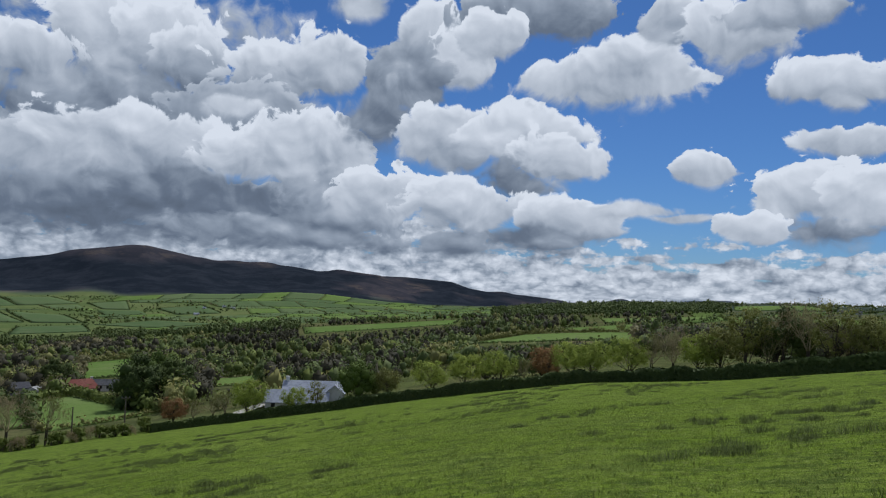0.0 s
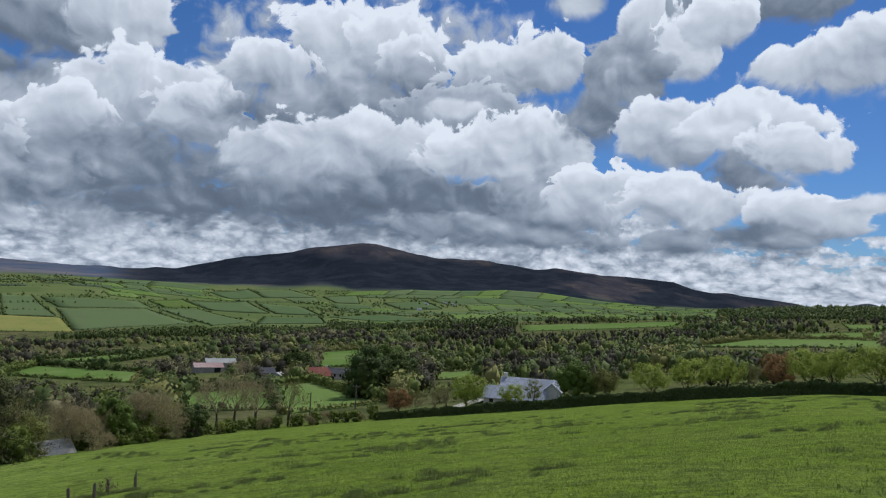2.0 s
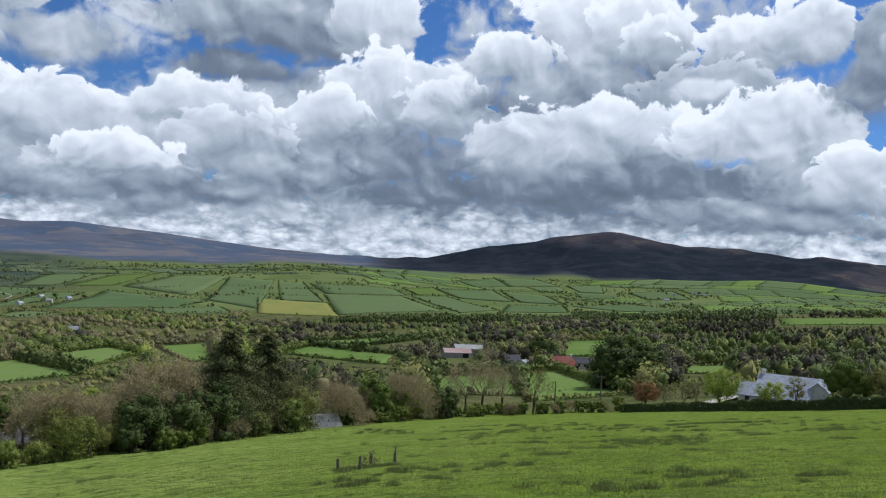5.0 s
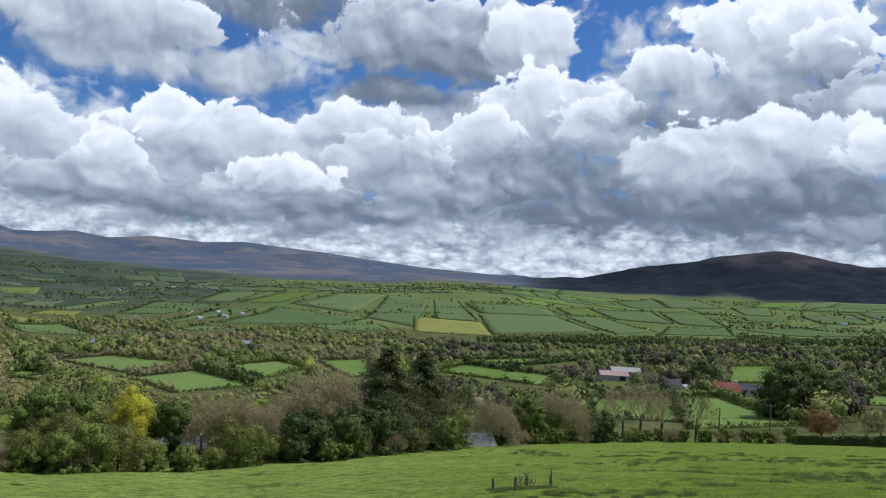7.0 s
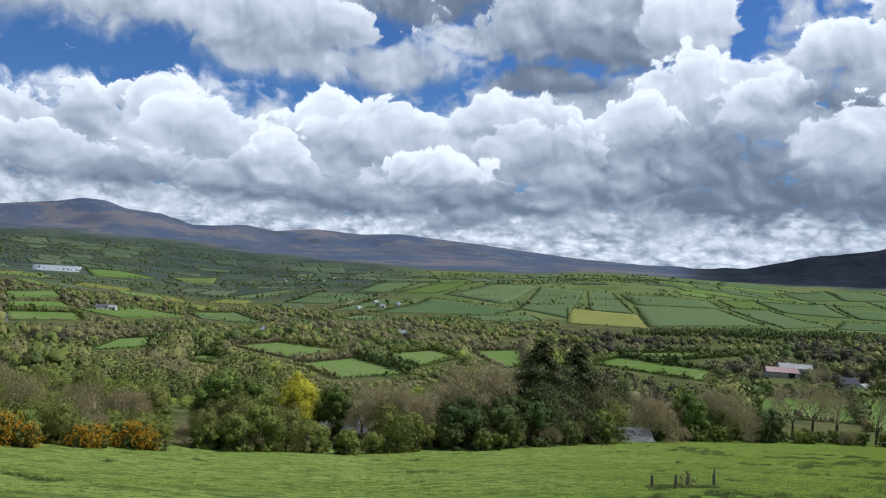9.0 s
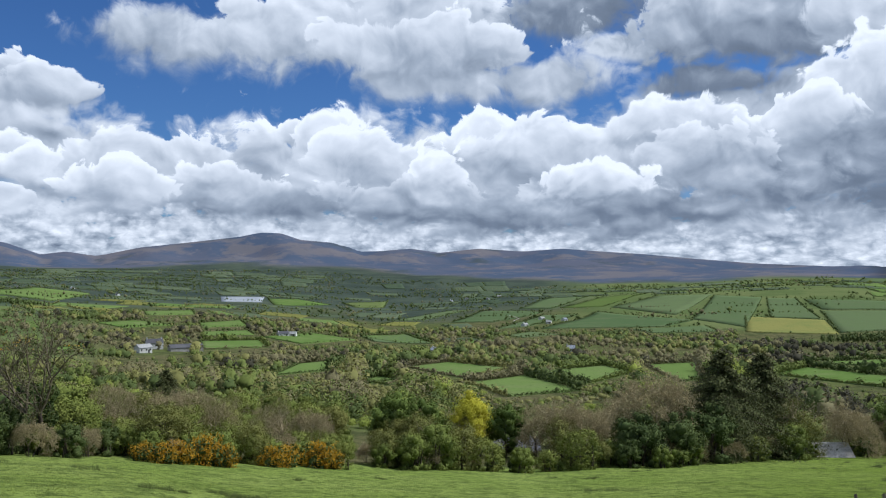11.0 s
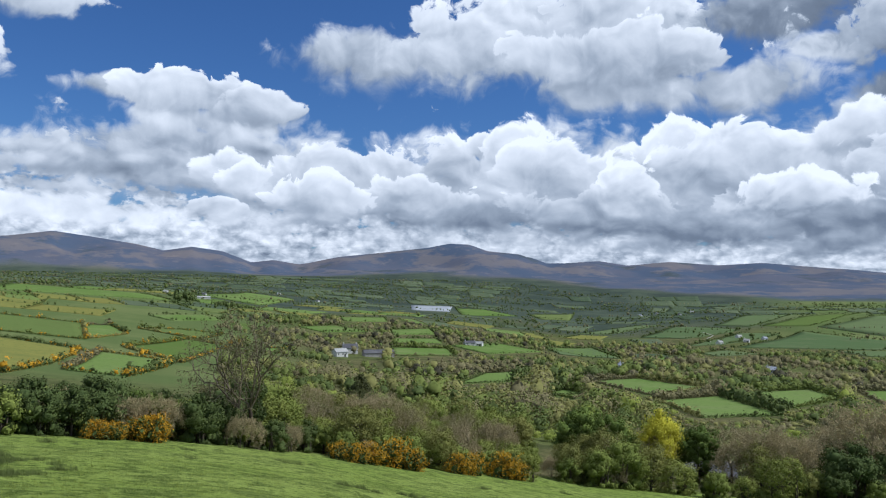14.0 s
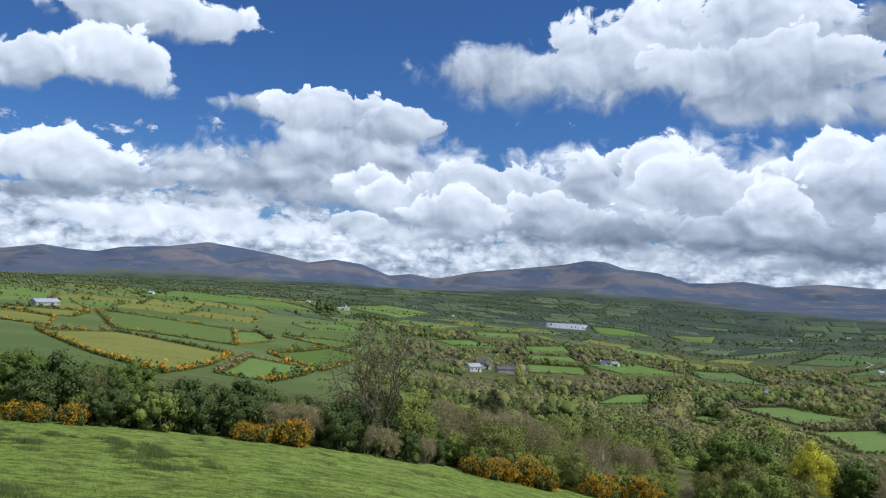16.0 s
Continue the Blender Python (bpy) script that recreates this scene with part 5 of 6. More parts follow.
# kind, bearing, distance, height
EAST_HEDGE_TREES = [("fresh", 13.2, 169, 7.1), ("fresh", 10.1, 163, 4.8), ("fresh_slim", 8.6, 161, 5.2), ("sycamore", 5.8, 159, 7.6), ("olive", 3.7, 158, 6.1), ("fresh", 0.7, 153, 6.2),
    ("fresh", -1.9, 148, 6.5), ("fresh", -4.1, 144, 6.2), ("bare_olive", -5.9, 142, 4.4), ("russet", -7.5, 139, 5.9), ("fresh", -9.2, 131, 5.9),
    ("fresh", -10.8, 128, 5.6), ("fresh", -13.1, 124, 5.8), ("bare_olive", -14.6, 122, 6.0), ("bare", -16.1, 119, 6.7), ("fresh", -17.9, 114, 5.6),
    ("fresh_slim", -20.8, 109, 7.9), ("olive", -19.2, 114, 6.8), ("hawthorn", -22.8, 112, 7.5), ("bare", -24.5, 107, 7.8), ("fresh_slim", -26.1, 105, 7.1),
    ("bare_olive", -26.9, 106, 5.5), ("olive", -28.2, 105, 5.9), ("bare_olive", -22.0, 109, 5.8)]
LANE_TREES = [("russet", 18.1, 176, 6.8), ("bare_olive", 16.9, 176, 5.6), ("bare_olive", 15.6, 173, 5.7), ("bare_olive", 14.7, 176, 6.3), ("hawthorn", 20.4, 248, 15.4),
    ("sycamore", 19.5, 263, 16.8), ("hawthorn", 18.1, 252, 13.5), ("hawthorn", 25.3, 348, 12.7), ("hawthorn", 25.7, 353, 11.4), ("bare", 28.9, 300, 10.0),
    ("bare", 30.6, 166, 11.3), ("bare", 29.4, 171, 11.7), ("bare", 28.0, 169, 10.9), ("bare_olive", 25.8, 170, 9.7), ("hawthorn", 32.2, 156, 6.1),
    ("sycamore", 37.1, 145, 8.1), ("bare_shrub", 35.0, 153, 9.4), ("bare", 36.0, 160, 8.1), ("bare_shrub", 39.7, 136, 7.9), ("bare_olive", 42.4, 129, 9.1),
    ("thicket", 29.8, 162, 3.0), ("thicket", 27.4, 166, 2.5), ("thicket", 23.9, 171, 3.0), ("thicket", 19.9, 179, 3.4), ("thicket", 34.1, 154, 3.6),
    ]
SOUTH_EDGE_TREES = [("conifer", 47.3, 118, 15.2), ("conifer", 44.8, 132, 15.5), ("bare_shrub", 51.6, 113, 11.7), ("bare_shrub", 58.0, 108, 8.3), ("bare", 59.8, 112, 8.4),
    ("bare_shrub", 55.9, 105, 7.4), ("willow", 56.8, 96, 5.2), ("olive", 55.3, 99, 3.4), ("hawthorn", 50.0, 105, 6.3), ("hawthorn", 52.7, 102, 6.3),
    ("hawthorn", 48.2, 110, 7.5), ("bare", 53.9, 109, 8.1), ("bare", 50.0, 123, 11.0), ("yellow", 64.4, 108, 9.2), ("sycamore", 61.9, 111, 7.5),
    ("thicket", 67.0, 89, 5.4), ("olive", 65.0, 91, 5.5), ("olive", 68.7, 88, 4.5), ("willow", 63.3, 91, 4.1), ("thicket", 60.8, 91, 3.1), ("willow", 59.0, 94, 2.8),
    ("olive", 42.1, 128, 7.1), ("thicket", 42.9, 123, 5.4), ("bare_shrub", 39.7, 143, 6.7), ("bare_shrub", 38.1, 144, 6.4), ("willow", 45.3, 116, 3.9),
    ]
WEST_EDGE_TREES = [("sycamore", 69.8, 107, 8.4), ("sycamore", 68.0, 106, 7.7), ("olive", 70.6, 87, 4.5), ("thicket", 68.6, 87, 4.2), ("willow", 66.2, 90, 4.4),
    ("olive", 79.7, 73, 4.1), ("olive", 85.3, 81, 4.7), ("bare_olive", 87.6, 74, 2.9), ("thicket", 73.3, 95, 2.9), ("willow", 76.7, 88, 3.3), ("hawthorn", 96.5, 57, 3.8),
    ("hawthorn", 95.1, 59, 3.0), ("thicket", 90.7, 66, 3.8), ("olive", 85.8, 67, 4.7), ("willow", 88.1, 68, 3.3), ("hawthorn", 102.8, 55, 4.3), ("sycamore", 116.5, 53, 5.0),
    ("hawthorn", 114.9, 53, 5.1), ("bare_olive", 112.8, 54, 4.3), ("sycamore", 110.2, 56, 5.2), ("hawthorn", 111.3, 52, 3.4), ("hawthorn", 108.5, 53, 3.4),
    ("hawthorn", 106.3, 54, 4.1), ("hawthorn", 104.6, 55, 3.8), ("hawthorn", 102.5, 56, 4.9), ("hawthorn", 96.3, 57, 4.1), ("olive", 85.1, 69, 4.9),
    ]
GORSE = [("gorse", 85.6, 62, 1.7), ("gorse", 84.6, 64, 2.0), ("gorse", 83.0, 66, 2.6), ("gorse", 81.6, 66, 1.9), ("gorse", 78.4, 71, 2.0), ("gorse", 77.5, 73, 2.2),
    ("gorse", 75.2, 77, 2.8), ("gorse", 74.2, 78, 2.1), ("gorse", 99.4, 54, 1.9), ("gorse", 100.4, 55, 1.6), ("gorse", 102.4, 53, 1.2), ("gorse", 101.5, 54, 1.2),
    ("gorse", 99.3, 54, 1.9), ("gorse", 100.2, 55, 1.6), ("gorse", 102.9, 53, 1.3), ("gorse", 101.8, 53, 1.2), ("gorse", 116.9, 49, 1.2), ("gorse", 115.6, 49, 1.2),
    ("gorse", 113.6, 50, 1.4), ("gorse", 86.9, 62, 1.5)]
for rows, seed in ((EAST_HEDGE_TREES, 21), (LANE_TREES, 22), (SOUTH_EDGE_TREES, 23), (WEST_EDGE_TREES, 24), (GORSE, 25)):
    rng = np.random.default_rng(seed)
    for kind, az, r, h in rows:
        KINDS[kind].plant(rng, az, r, h * (0.85 if kind == "gorse" else 0.8 if az > 96 else 1.18 if az < 14 else 1.0))
rng = np.random.default_rng(27)
for az0, az1, step in ((19.8, 40.0, 0.7), (40.5, 72.0, 0.6), (74.0, 118.0, 0.9)):   # undergrowth that closes the field's edge
    for az in np.arange(az0, az1, step):
        if 39.6 < az < 42.0:   # the ruined shed stands open
            continue
        kind = ("bramble", "willow" if az < 94 else "hawthorn", "hawthorn", "bramble", "bare_shrub", "bramble")[rng.integers(6)]
        low = 0.5 if 57 < az < 66 else 1.0
        KINDS[kind].plant(rng, float(az + rng.uniform(-0.4, 0.4)), float(reach_at(az) + rng.uniform(0.5, 8 if az > 40 else 5)), float(rng.uniform(1.8, 3.2) + (0.5 if 40 < az < 72 else 0.0)) * low)
for az0, az1, r0, r1, many in ((19, 46, 1.06, 1.45, 46), (46, 75, 1.08, 1.75, 110), (75, 96, 1.12, 2.7, 130), (96, 118, 1.05, 1.5, 34)):   # the thicket behind it
    az = rng.uniform(az0, az1, many)
    r = reach_at(az) * rng.uniform(r0, r1, many)
    x, y, h = -r * np.sin(np.radians(az)), r * np.cos(np.radians(az)), rng.uniform(3.0, 6.5, many)
    ok = ~((az > 59) & (az < 63.5) | (az > 71) & (az < 74) | (az > 39.4) & (az < 42.2)) & free(x, y) & low_enough(x, y, h)
    group = (lumps(x, y, 30, 71) * 0.35 + 0.5 + rng.uniform(-0.3, 0.3, many)) * 8
    for i in np.flatnonzero(ok):
        kinds = ("hawthorn", "sycamore", "bare_olive", "hawthorn") if az[i] > 94 else ("olive", "willow", "bare_shrub", "bare_olive", "thicket", "bare", "fresh_slim", "hawthorn")
        kind = kinds[int(group[i]) % len(kinds)]
        KINDS[kind].plant(rng, float(az[i]), float(r[i]), float(h[i]) * (0.6 if az[i] > 96 else 1.0))
KINDS["conifer"].plant(rng, 85.3, 125, 9.0)
rng = np.random.default_rng(26)
ash = bare_tree(rng, 11.5, 9.5, "tall leafless ash tree with ivy on its trunk", 6, LEAF_BUD, 2600, 2, True, twig=TWIG_DARK)
ash.matrix_basis = at_bearing(92.7, 61, 0.4, 1.0)


# ---- the hedge along the field ----
def hedge(rng, az0, az1, h, depth, label):
    """A stretch of trimmed hedge that follows the field's edge."""
    az = np.arange(az0, az1, 0.06)
    n = len(az) * 70
    a = rng.uniform(az0, az1, n)
    t, u = rng.random(n), rng.random(n)
    skin = rng.random(n)
    off = np.where(skin < 0.35, 0, np.where(skin < 0.5, 1, t)) * depth
    up = np.where(skin < 0.35, u, np.where(skin < 0.5, u, 0.85 + 0.15 * u))
    r = reach_at(a) + off + rng.normal(0, 0.12, n)
    x, y = -r * np.sin(np.radians(a)), r * np.cos(np.radians(a))
    top = h * (1 + 0.18 * lumps(x, y, 3.0, 41) + 0.12 * lumps(x, y, 1.2, 42))
    at = np.stack([x, y, ground(x, y) + up * top], 1)
    out = np.stack([-x / r * (0.6 - off / depth), -y / r * (0.6 - off / depth), np.full(n, 0.45)], 1)
    me = face_out(quads("hedge", *leaves(rng, at, 0.44 * rng.uniform(0.6, 1.3, n), 1.0, 0.0, out), LEAF_DARK), np.repeat(out + rng.normal(0, 0.25, out.shape), 4, axis=0))
    return tagged(new("hedge", me), label, "hedge", "field hedge")


for a0 in np.arange(-38, 19, 4.0):
    hedge(rng, a0, min(a0 + 4.0, 19.5), 1.7, 1.3, "dark trimmed hedge along the edge of the field")


# ---- grass and rushes in the field ----
def rushes(rng, x, y, h, blades, broad=1.0):
    n = len(x)
    a = rng.uniform(0, 2 * np.pi, (n, blades))
    d = rng.random((n, blades)) ** 0.6 * h[:, None] * 1.7
    bx, by = x[:, None] + d * np.cos(a), y[:, None] + d * np.sin(a)
    bz = ground(bx, by) - 0.03
    lean = rng.normal(0, 0.24, (n, blades, 2)) * h[:, None, None]
    tall = h[:, None] * rng.uniform(0.5, 1.15, (n, blades)) * (1.15 - 0.3 * d / h[:, None])
    wid = rng.uniform(0.5, 1.0, (n, blades)) * broad * (0.003 + 0.00024 * np.hypot(x, y))[:, None]
    b = rng.uniform(0, 2 * np.pi, (n, blades))
    b = np.where(by * np.cos(b) - bx * np.sin(b) > 0, b, b + np.pi)   # fronts turned to the foot of the slope
    wx, wy = wid * np.cos(b), wid * np.sin(b)
    v = np.stack([np.stack([bx - wx, by - wy, bz], -1), np.stack([bx + wx, by + wy, bz], -1),
                  np.stack([bx + lean[..., 0] + wx * 0.3, by + lean[..., 1] + wy * 0.3, bz + tall], -1),
                  np.stack([bx + lean[..., 0] - wx * 0.3, by + lean[..., 1] - wy * 0.3, bz + tall], -1)], 2).reshape(-1, 3)
    up = np.repeat(np.array([0, 0, 1.0]) + rng.normal(0, 0.3, (n * blades, 3)), 4, axis=0)
    return v, np.arange(len(v)).reshape(-1, 4), 0.3, up


rng = np.random.default_rng(31)
heap = Heap()
x, y = scatter(rng, -34, 122, 8, 120, 14000)
az, r = bearing(x, y), np.hypot(x, y)
rows = lumps(x * 0.8 + y * 0.6, (y * 0.8 - x * 0.6) * 3.5, 9, 51) + 0.6 * lumps(x, y, 3.0, 52)
thin = 0.42 + 0.5 * smooth(az, 25, 45) * (1 - smooth(az, 88, 100))
ok = (r < reach_at(az) * 0.93) & (rows > thin)
close = ok & (r < 40)
heap.take(*rushes(rng, x[close], y[close], rng.uniform(0.14, 0.27, close.sum()), 170))
ok &= ~close
heap.take(*rushes(rng, x[ok], y[ok], rng.uniform(0.15, 0.32, ok.sum()), 55))
heap.link("rushes", RUSH, "dark green rush tussocks scattered over the pasture", "rushes")
heap = Heap()
az = rng.uniform(-34, 122, 50000)
r = 7 + 63 * rng.random(50000) ** 1.6
x, y = -r * np.sin(np.radians(az)), r * np.cos(np.radians(az))
ok = (r < reach_at(az) * 0.95) & (rng.random(50000) < 1.1 - r / 75)
heap.take(*rushes(rng, x[ok], y[ok], rng.uniform(0.05, 0.11, ok.sum()), 6, 1.9))
heap.link("grass", BLADE, "short bright green pasture grass", "grass")


# ---- farm buildings and small things ----
PLASTER_WHITE = mottled("white_plaster", (0.62, 0.62, 0.59), (0.54, 0.54, 0.50), (0.44, 0.44, 0.40), 3.0, 0.9, 0.15, 0.02)
SLATE = mottled("slate", (0.27, 0.29, 0.33), (0.34, 0.36, 0.41), (0.20, 0.21, 0.24), 2.0, 0.9, 0.3, 0.02)
SLATE_DARK = mottled("dark_slate", (0.09, 0.09, 0.10), (0.13, 0.13, 0.135), (0.06, 0.06, 0.065), 2.0, 0.9, 0.3, 0.02)
RED_IRON = mottled("red_iron", (0.17, 0.06, 0.05), (0.22, 0.10, 0.08), (0.11, 0.05, 0.042), 2.5, 0.9, 0.3, 0.02)
RED_FADED = mottled("faded_iron", (0.34, 0.24, 0.23), (0.40, 0.32, 0.30), (0.32, 0.20, 0.18), 3.0, 0.9, 0.3, 0.02)
GREY_IRON = mottled("grey_iron", (0.28, 0.29, 0.28), (0.36, 0.36, 0.35), (0.27, 0.26, 0.24), 3.0, 0.9, 0.3, 0.02)
STONE = mottled("stone", (0.34, 0.32, 0.29), (0.46, 0.44, 0.41), (0.16, 0.15, 0.13), 0.6, 0.95, 0.9, 0.08)
PANE = mottled("dark_pane", (0.02, 0.022, 0.026), (0.03, 0.03, 0.035), (0.015, 0.015, 0.018), 1.0, 0.15, 0.0, 0.0)
POST_WOOD = mottled("post_wood", (0.16, 0.13, 0.10), (0.22, 0.19, 0.15), (0.09, 0.075, 0.06), 0.2, 0.95, 0.6, 0.01)
TRACK = mottled("track", (0.36, 0.34, 0.30), (0.42, 0.40, 0.36), (0.26, 0.24, 0.2), 2.0, 0.95, 0.4, 0.04)


def block(bm, x0, x1, y0, y1, z0, z1, bevel=0.0):
    made = bmesh.ops.create_cube(bm, size=1.0, matrix=Matrix.LocRotScale(((x0 + x1) / 2, (y0 + y1) / 2, (z0 + z1) / 2), None, (x1 - x0, y1 - y0, z1 - z0)))
    if bevel:
        edges = list({e for v in made["verts"] for e in v.link_edges})
        bmesh.ops.bevel(bm, geom=edges, offset=bevel, segments=1, affect="EDGES")


def gable_body(length, depth, eaves, ridge):
    """Walls with gable ends; the ridge runs along x."""
    bm = bmesh.new()
    a, b = length / 2, depth / 2
    ring = [(-b, -0.8), (b, -0.8), (b, eaves), (0, ridge - 0.12), (-b, eaves)]
    left = [bm.verts.new((-a, y, z)) for y, z in ring]
    right = [bm.verts.new((a, y, z)) for y, z in ring]
    bm.faces.new(left)
    bm.faces.new(right[::-1])
    for i in range(5):
        j = (i + 1) % 5
        bm.faces.new((left[j], left[i], right[i], right[j]))
    bmesh.ops.recalc_face_normals(bm, faces=bm.faces)
    return bm


def roof_slab(length, depth, eaves, ridge, side, over=0.35, thick=0.14):
    bm = bmesh.new()
    a, b = length / 2 + over, depth / 2
    fall = (ridge - eaves) / b
    y1, z1 = side * (b + over), eaves - over * fall
    pts = [(-a, 0, ridge), (a, 0, ridge), (a, y1, z1), (-a, y1, z1)]
    low = [bm.verts.new(p) for p in pts]
    high = [bm.verts.new((x, y, z + thick)) for x, y, z in pts]
    bm.faces.new(low)
    bm.faces.new(high)
    for i in range(4):
        bm.faces.new((low[i], low[(i + 1) % 4], high[(i + 1) % 4], high[i]))
    bmesh.ops.recalc_face_normals(bm, faces=bm.faces)
    return bm


def building(name, label, az, r, turn, length, depth, eaves, ridge, wall, roof, windows=0, chimneys=0, door=True, sink=0.0, group="farm buildings"):
    """A gabled building: walls, two roof slopes, chimneys, windows with frames and a door."""
    x, y = polar(az, r)
    root = tagged(new(name), label, "house" if name == "house" else "barn", group)
    root.matrix_basis = pose(x, y, float(ground(x, y)) - sink, 0, 0, az + turn)
    part("wall", gable_body(length, depth, eaves, ridge), wall, root)
    for side in (-1, 1):
        part("roof", roof_slab(length, depth, eaves, ridge, side), roof, root)
    front = -depth / 2
    for i in range(windows):
        cx = -length / 2 + length * (i + 0.5 + 0.15 * (i % 2)) / windows
        bm = bmesh.new()
        block(bm, cx - 0.55, cx + 0.55, front - 0.05, front + 0.05, eaves * 0.42, eaves * 0.42 + 1.25)
        w = part("window", bm, PLASTER_WHITE, root, "white-framed window")
        bm = bmesh.new()
        block(bm, cx - 0.45, cx + 0.45, front - 0.07, front + 0.02, eaves * 0.42 + 0.1, eaves * 0.42 + 1.15)
        part("pane", bm, PANE, w, "dark glass")
    if door:
        bm = bmesh.new()
        block(bm, length * 0.18, length * 0.18 + (1.0 if name == "house" else 2.8), front - 0.06, front + 0.04, 0, min(2.1 if name == "house" else 2.8, eaves * 0.92))
        part("door", bm, PANE, root, "dark door")
    for i in range(chimneys):
        bm = bmesh.new()
        cx = (-1, 1, 0)[i] * (length / 2 - 0.7)
        block(bm, cx - 0.4, cx + 0.4, -0.35, 0.35, ridge - 0.5, ridge + 0.9)
        block(bm, cx - 0.48, cx + 0.48, -0.43, 0.43, ridge + 0.9, ridge + 1.02)
        part("chimney", bm, wall, root)
    return root


# the white house below the hedge, in two ranges
building("house", "white house with a long grey slate roof below the hedge", 9.9, 184, -4, 13.5, 7.0, 2.4, 4.6, PLASTER_WHITE, SLATE, 4, 0, True, 0.9)
building("house", "white house range with grey roof and dormer ridge", 8.9, 192, -4, 13.0, 7.5, 3.7, 5.9, PLASTER_WHITE, SLATE, 3, 1, True, 0.9)
building("barn", "white gabled annex with a grey roof", 7.3, 186, 86, 5.5, 4.0, 2.9, 4.6, PLASTER_WHITE, SLATE, 1, 0, False, 0.8)
# the farm in the valley
building("barn", "red iron-roofed barn beside a green field", 24.05, 330, 28, 9.5, 8.0, 3.2, 5.2, RED_IRON, RED_IRON, 0, 0)
building("barn", "lean-to shed with a dull red roof and white door", 23.5, 326, 28, 5.0, 4.5, 2.2, 3.2, PLASTER_WHITE, RED_IRON, 0, 0)
building("house", "low whitewashed cottage with a dark slate roof", 22.5, 338, -6, 11.0, 5.5, 2.6, 4.4, PLASTER_WHITE, SLATE_DARK, 4, 1)
building("barn", "grey stone outbuilding with a slate roof", 27.5, 338, 20, 6.5, 6.0, 2.8, 4.6, STONE, SLATE_DARK, 0, 0)
building("barn", "small shed with a pale iron roof", 26.55, 334, 60, 5.0, 5.0, 1.9, 3.0, PLASTER_WHITE, GREY_IRON, 0, 0)
building("barn", "long farm shed with a faded red iron roof", 31.4, 388, 12, 13.0, 8.0, 2.8, 4.4, STONE, RED_FADED, 0, 0)
building("barn", "long farm shed with a grey iron roof", 30.6, 404, 12, 14.0, 8.0, 4.0, 5.6, STONE, GREY_IRON, 0, 0)
# others among the trees and out on the plain
building("barn", "ruined stone shed with a pale weathered roof at the field edge", 40.8, 133, 24, 5.2, 4.6, 0.5, 2.1, STONE, STONE, 0, 0, False, 0.2)
building("house", "pale stone house half hidden behind trees", 61.3, 119, 8, 6.5, 5.0, 2.2, 3.6, STONE, SLATE_DARK, 3, 1, True, 1.2)
building("house", "white bungalow with a slate roof on the hillside", 115.4, 700, 40, 22.0, 8.0, 3.0, 5.4, STONE, SLATE, 4, 1, True, 0, "houses on the plain")
building("house", "small white house among trees in the valley", 86.7, 560, 30, 9.0, 7.0, 3.6, 5.6, PLASTER_WHITE, GREY_IRON, 3, 0, True, 0, "houses on the plain")
building("barn", "dark-roofed farm sheds in the valley", 84.0, 585, 15, 22.0, 9.0, 3.2, 5.2, STONE, SLATE_DARK, 0, 0, True, 0, "houses on the plain")
building("house", "grey farmhouse beside the sheds in the valley", 86.0, 600, 10, 11.0, 7.0, 4.5, 7.0, PLASTER_WHITE, SLATE_DARK, 3, 2, True, 0, "houses on the plain")
rng = np.random.default_rng(61)
gardens = Heap()
for az, r in ((76.9, 820), (77.5, 815), (58.7, 1165), (57.6, 1230), (59.2, 1260), (60.4, 1110), (63.0, 1900), (64.5, 1950), (62.2, 2000), (65.6, 1880),
              (91.0, 1900), (94.2, 1850), (96.0, 1500), (88.3, 1700), (98.5, 1450), (109.0, 1150), (16.5, 1900), (15.2, 1950), (14.6, 1880),
              (12.4, 900), (17.0, 1700), (66.8, 640), (-27.4, 1250), (-26.4, 1260), (57.2, 640)):
    building("house", "small white house far off on the plain", az, r, float(rng.uniform(-60, 60)), float(rng.uniform(6, 11)), 6.0, 2.8, 4.8,
             PLASTER_WHITE, (SLATE, GREY_IRON, SLATE_DARK)[rng.integers(3)], 3, 1, True, 0, "houses on the plain")
    x, y = polar(az, r)
    x, y = x + rng.normal(0, 14, 7), y + rng.normal(0, 14, 7)
    keep = np.hypot(x, y) > r * 1.0035
    x, y = np.concatenate([x[keep], polar(az, r - 11)[0] + rng.uniform(-12, 12, 2)]), np.concatenate([y[keep], polar(az, r - 11)[1] + rng.uniform(-12, 12, 2)])
    crowns(rng, x, y, np.where(np.arange(len(x)) < keep.sum(), rng.uniform(5, 9, len(x)), 2.2), 16, gardens, 0.5, 0.25)
gardens.link("garden_trees", LEAF_DARK, "dark trees and hedges round the far houses", "trees")
building("barn", "long pale glasshouse roof on the plain", 96.5, 1300, 5, 40.0, 10.0, 2.5, 4.0, PLASTER_WHITE, GREY_IRON, 0, 0, True, 0, "houses on the plain")




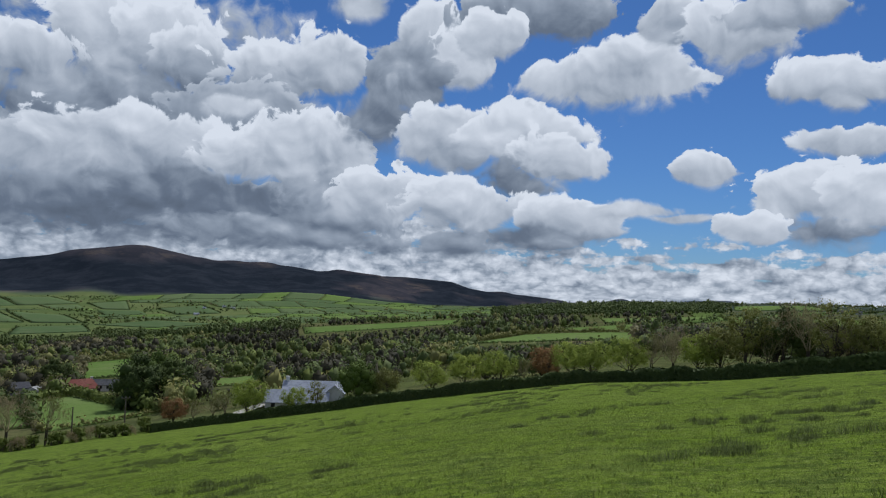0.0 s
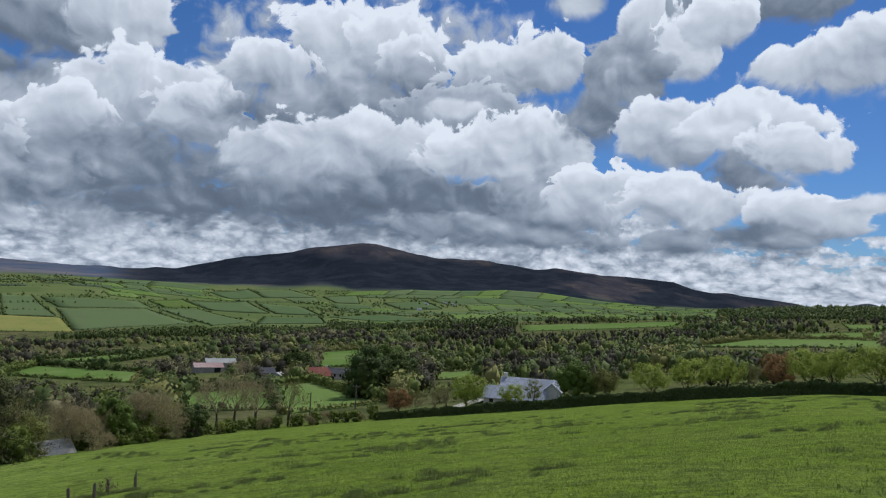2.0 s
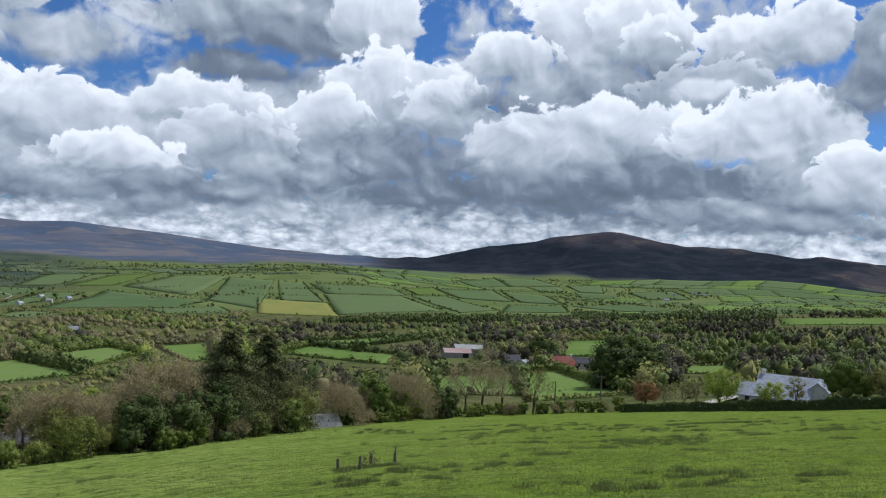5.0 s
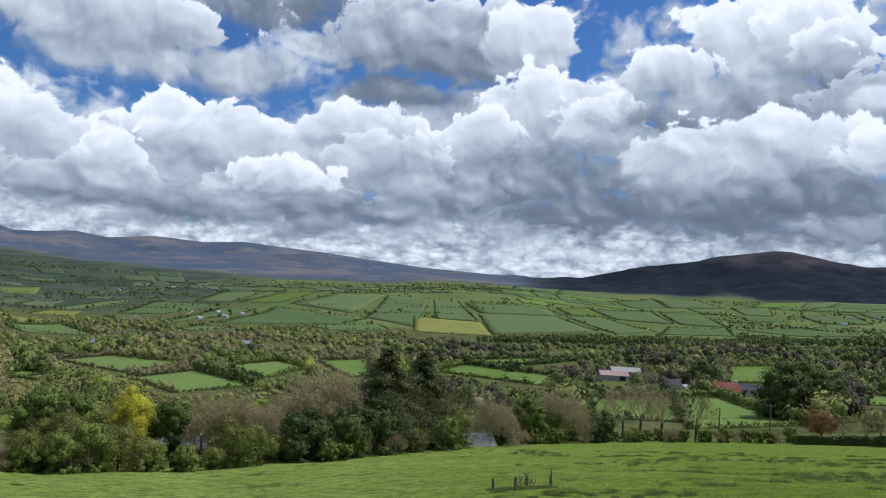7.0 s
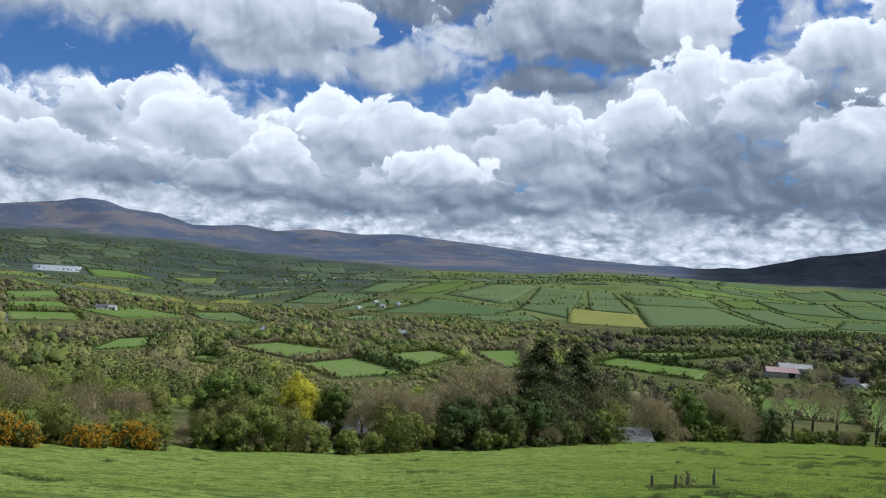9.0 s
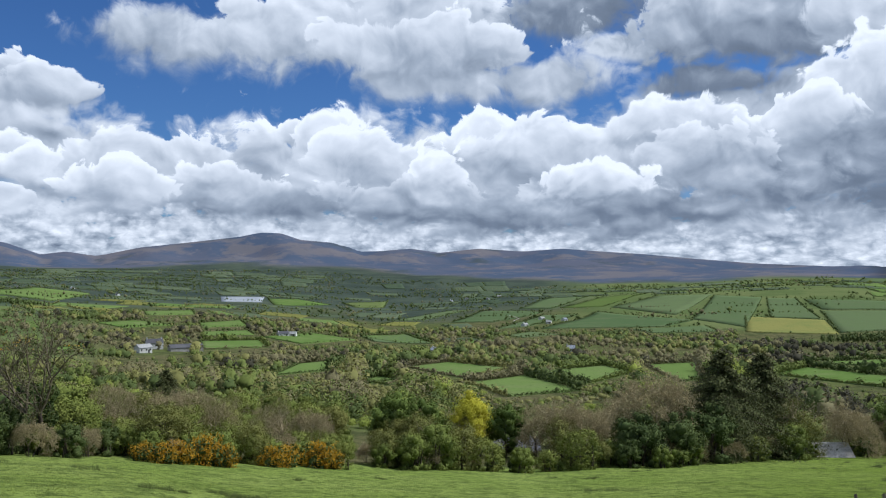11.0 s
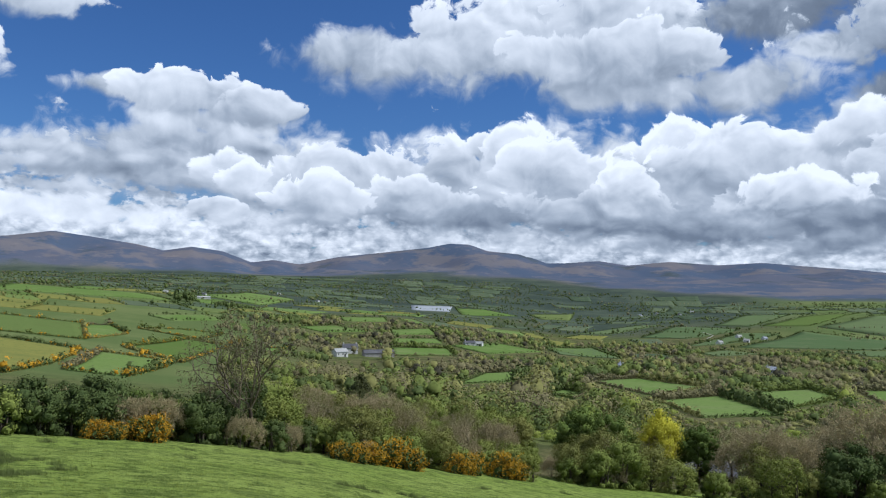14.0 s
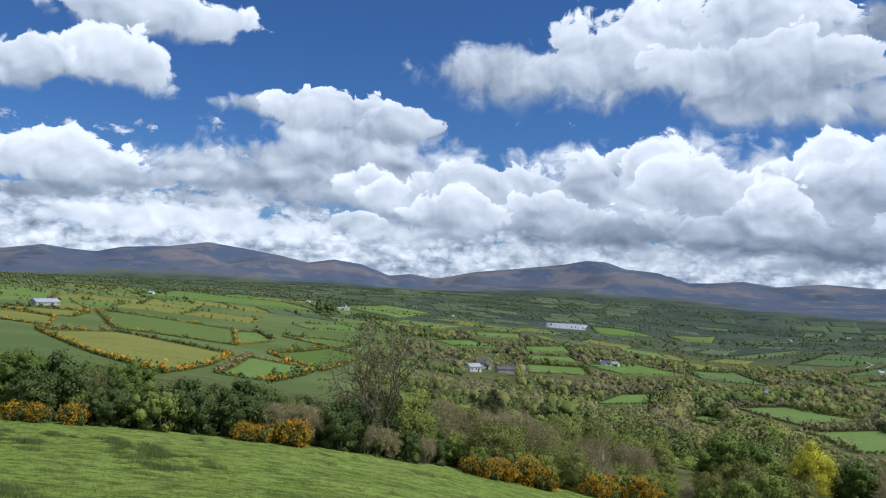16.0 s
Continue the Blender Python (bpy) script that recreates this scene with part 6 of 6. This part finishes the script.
def wooden_post(name, h, radius, at, lean, label, group):
    """A round, weathered post with a slanting worn top."""
    bm = bmesh.new()
    n, rings = 9, [(-0.3, 1.0), (0.1, 1.0), (h * 0.5, 0.97), (h * 0.94, 0.93), (h, 0.8)]
    rows = []
    for i, (z, k) in enumerate(rings):
        rows.append([bm.verts.new((radius * k * math.cos(a) * (1 + 0.06 * math.sin(3 * a + i)), radius * k * math.sin(a), z + (0.03 * math.cos(a) if i == 4 else 0)))
                     for a in (2 * math.pi * j / n for j in range(n))])
    for lo, hi in zip(rows, rows[1:]):
        for j in range(n):
            bm.faces.new((lo[j], lo[(j + 1) % n], hi[(j + 1) % n], hi[j]))
    bm.faces.new(rows[-1])
    me = bpy.data.meshes.new(name)
    bm.to_mesh(me)
    bm.free()
    me.materials.append(POST_WOOD)
    ob = new(name, me)
    ob.matrix_basis = pose(at[0], at[1], at[2], lean[0], lean[1], 0)
    return tagged(ob, label, "post", group)


for az, r, h, lean in ((39.6, 37.5, 0.52, (2, -3)), (38.1, 36.2, 0.58, (-2, 1)), (37.3, 38, 0.6, (1, 2)), (35.6, 37.3, 0.62, (0, -2)), (35.5, 38.3, 0.82, (3, -4))):
    x, y = polar(az, r)
    wooden_post("fence_post", h, 0.07 if h < 0.7 else 0.035, (x, y, float(ground(x, y))), lean, "weathered wooden fence post in the pasture", "old enclosure")
rng = np.random.default_rng(63)
x, y = scatter(rng, 35.5, 39.7, 36.6, 38.3, 90)
heap = Heap()
heap.take(*rushes(rng, x, y, rng.uniform(0.12, 0.24, 90), 60))
heap.link("nettles", RUSH, "dark nettle patch among the old fence posts", "nettles")
thorn = bare_tree(rng, 0.75, 0.8, "small leafless thorn between the fence posts", 4, LEAF_BUD, 60, 3)
thorn.matrix_basis = at_bearing(37.6, 37.5, 0.5, 1.0)


def utility_pole(az, r, h, arm):
    """A wooden pole with a crossarm and insulators."""
    x, y = polar(az, r)
    root = tagged(new("utility_pole"), "tall wooden utility pole at the field edge" if arm else "bare wooden pole at the field edge", "pole", "poles by the field")
    root.matrix_basis = pose(x, y, float(ground(x, y)), 0, 0, az)
    child("shaft", quads("shaft", *tubes([[(np.array([0, 0, -0.5]), 0.17), (np.array([0, 0, h * 0.5]), 0.15), (np.array([0, 0, h]), 0.11)]], 8), POST_WOOD), root)
    if arm:
        bm = bmesh.new()
        block(bm, -0.9, 0.9, -0.2, -0.08, h - 0.55, h - 0.40, 0.01)
        part("crossarm", bm, POST_WOOD, root)
        for cx in (-0.8, 0.0, 0.8):
            bm = bmesh.new()
            bmesh.ops.create_cone(bm, cap_ends=True, segments=8, radius1=0.08, radius2=0.04, depth=0.25, matrix=Matrix.Translation((cx, -0.14, h - 0.28)))
            part("insulator", bm, GREY_IRON, root)


utility_pole(21.15, 188, 7.4, True)
utility_pole(24.3, 178, 6.4, False)
utility_pole(47.0, 152, 5.0, False)


def lay_track(points, width, label):
    """A pale farm track that follows the ground."""
    v, f = [], []
    for i, (az, r) in enumerate(points):
        for side in (-1, 1):
            x, y = polar(az, r)
            a = radians(az)
            nx, ny = points[min(i + 1, len(points) - 1)], points[max(i - 1, 0)]
            p, q = np.array(polar(*nx)), np.array(polar(*ny))
            d = (p - q) / np.linalg.norm(p - q)
            px, py = x - d[1] * width / 2 * side, y + d[0] * width / 2 * side
            v.append((px, py, float(ground(px, py)) + 0.25 + 0.0012 * r))
    for i in range(len(points) - 1):
        f.append((2 * i, 2 * i + 1, 2 * i + 3, 2 * i + 2))
    return tagged(new("track", quads("track", v, f, TRACK)), label, "track", kind="structure")


lay_track([(15.0, 430), (15.4, 400), (15.3, 370), (15.8, 345)], 5, "pale farm track between fields")
lay_track([(14.5, 172), (14.0, 185), (12.5, 200), (11.8, 230)], 4, "pale lane beside the hedge")
lay_track([(61.5, 1350), (60.8, 1280), (61.2, 1200), (61.0, 1130)], 1.6, "pale lane across the far fields")
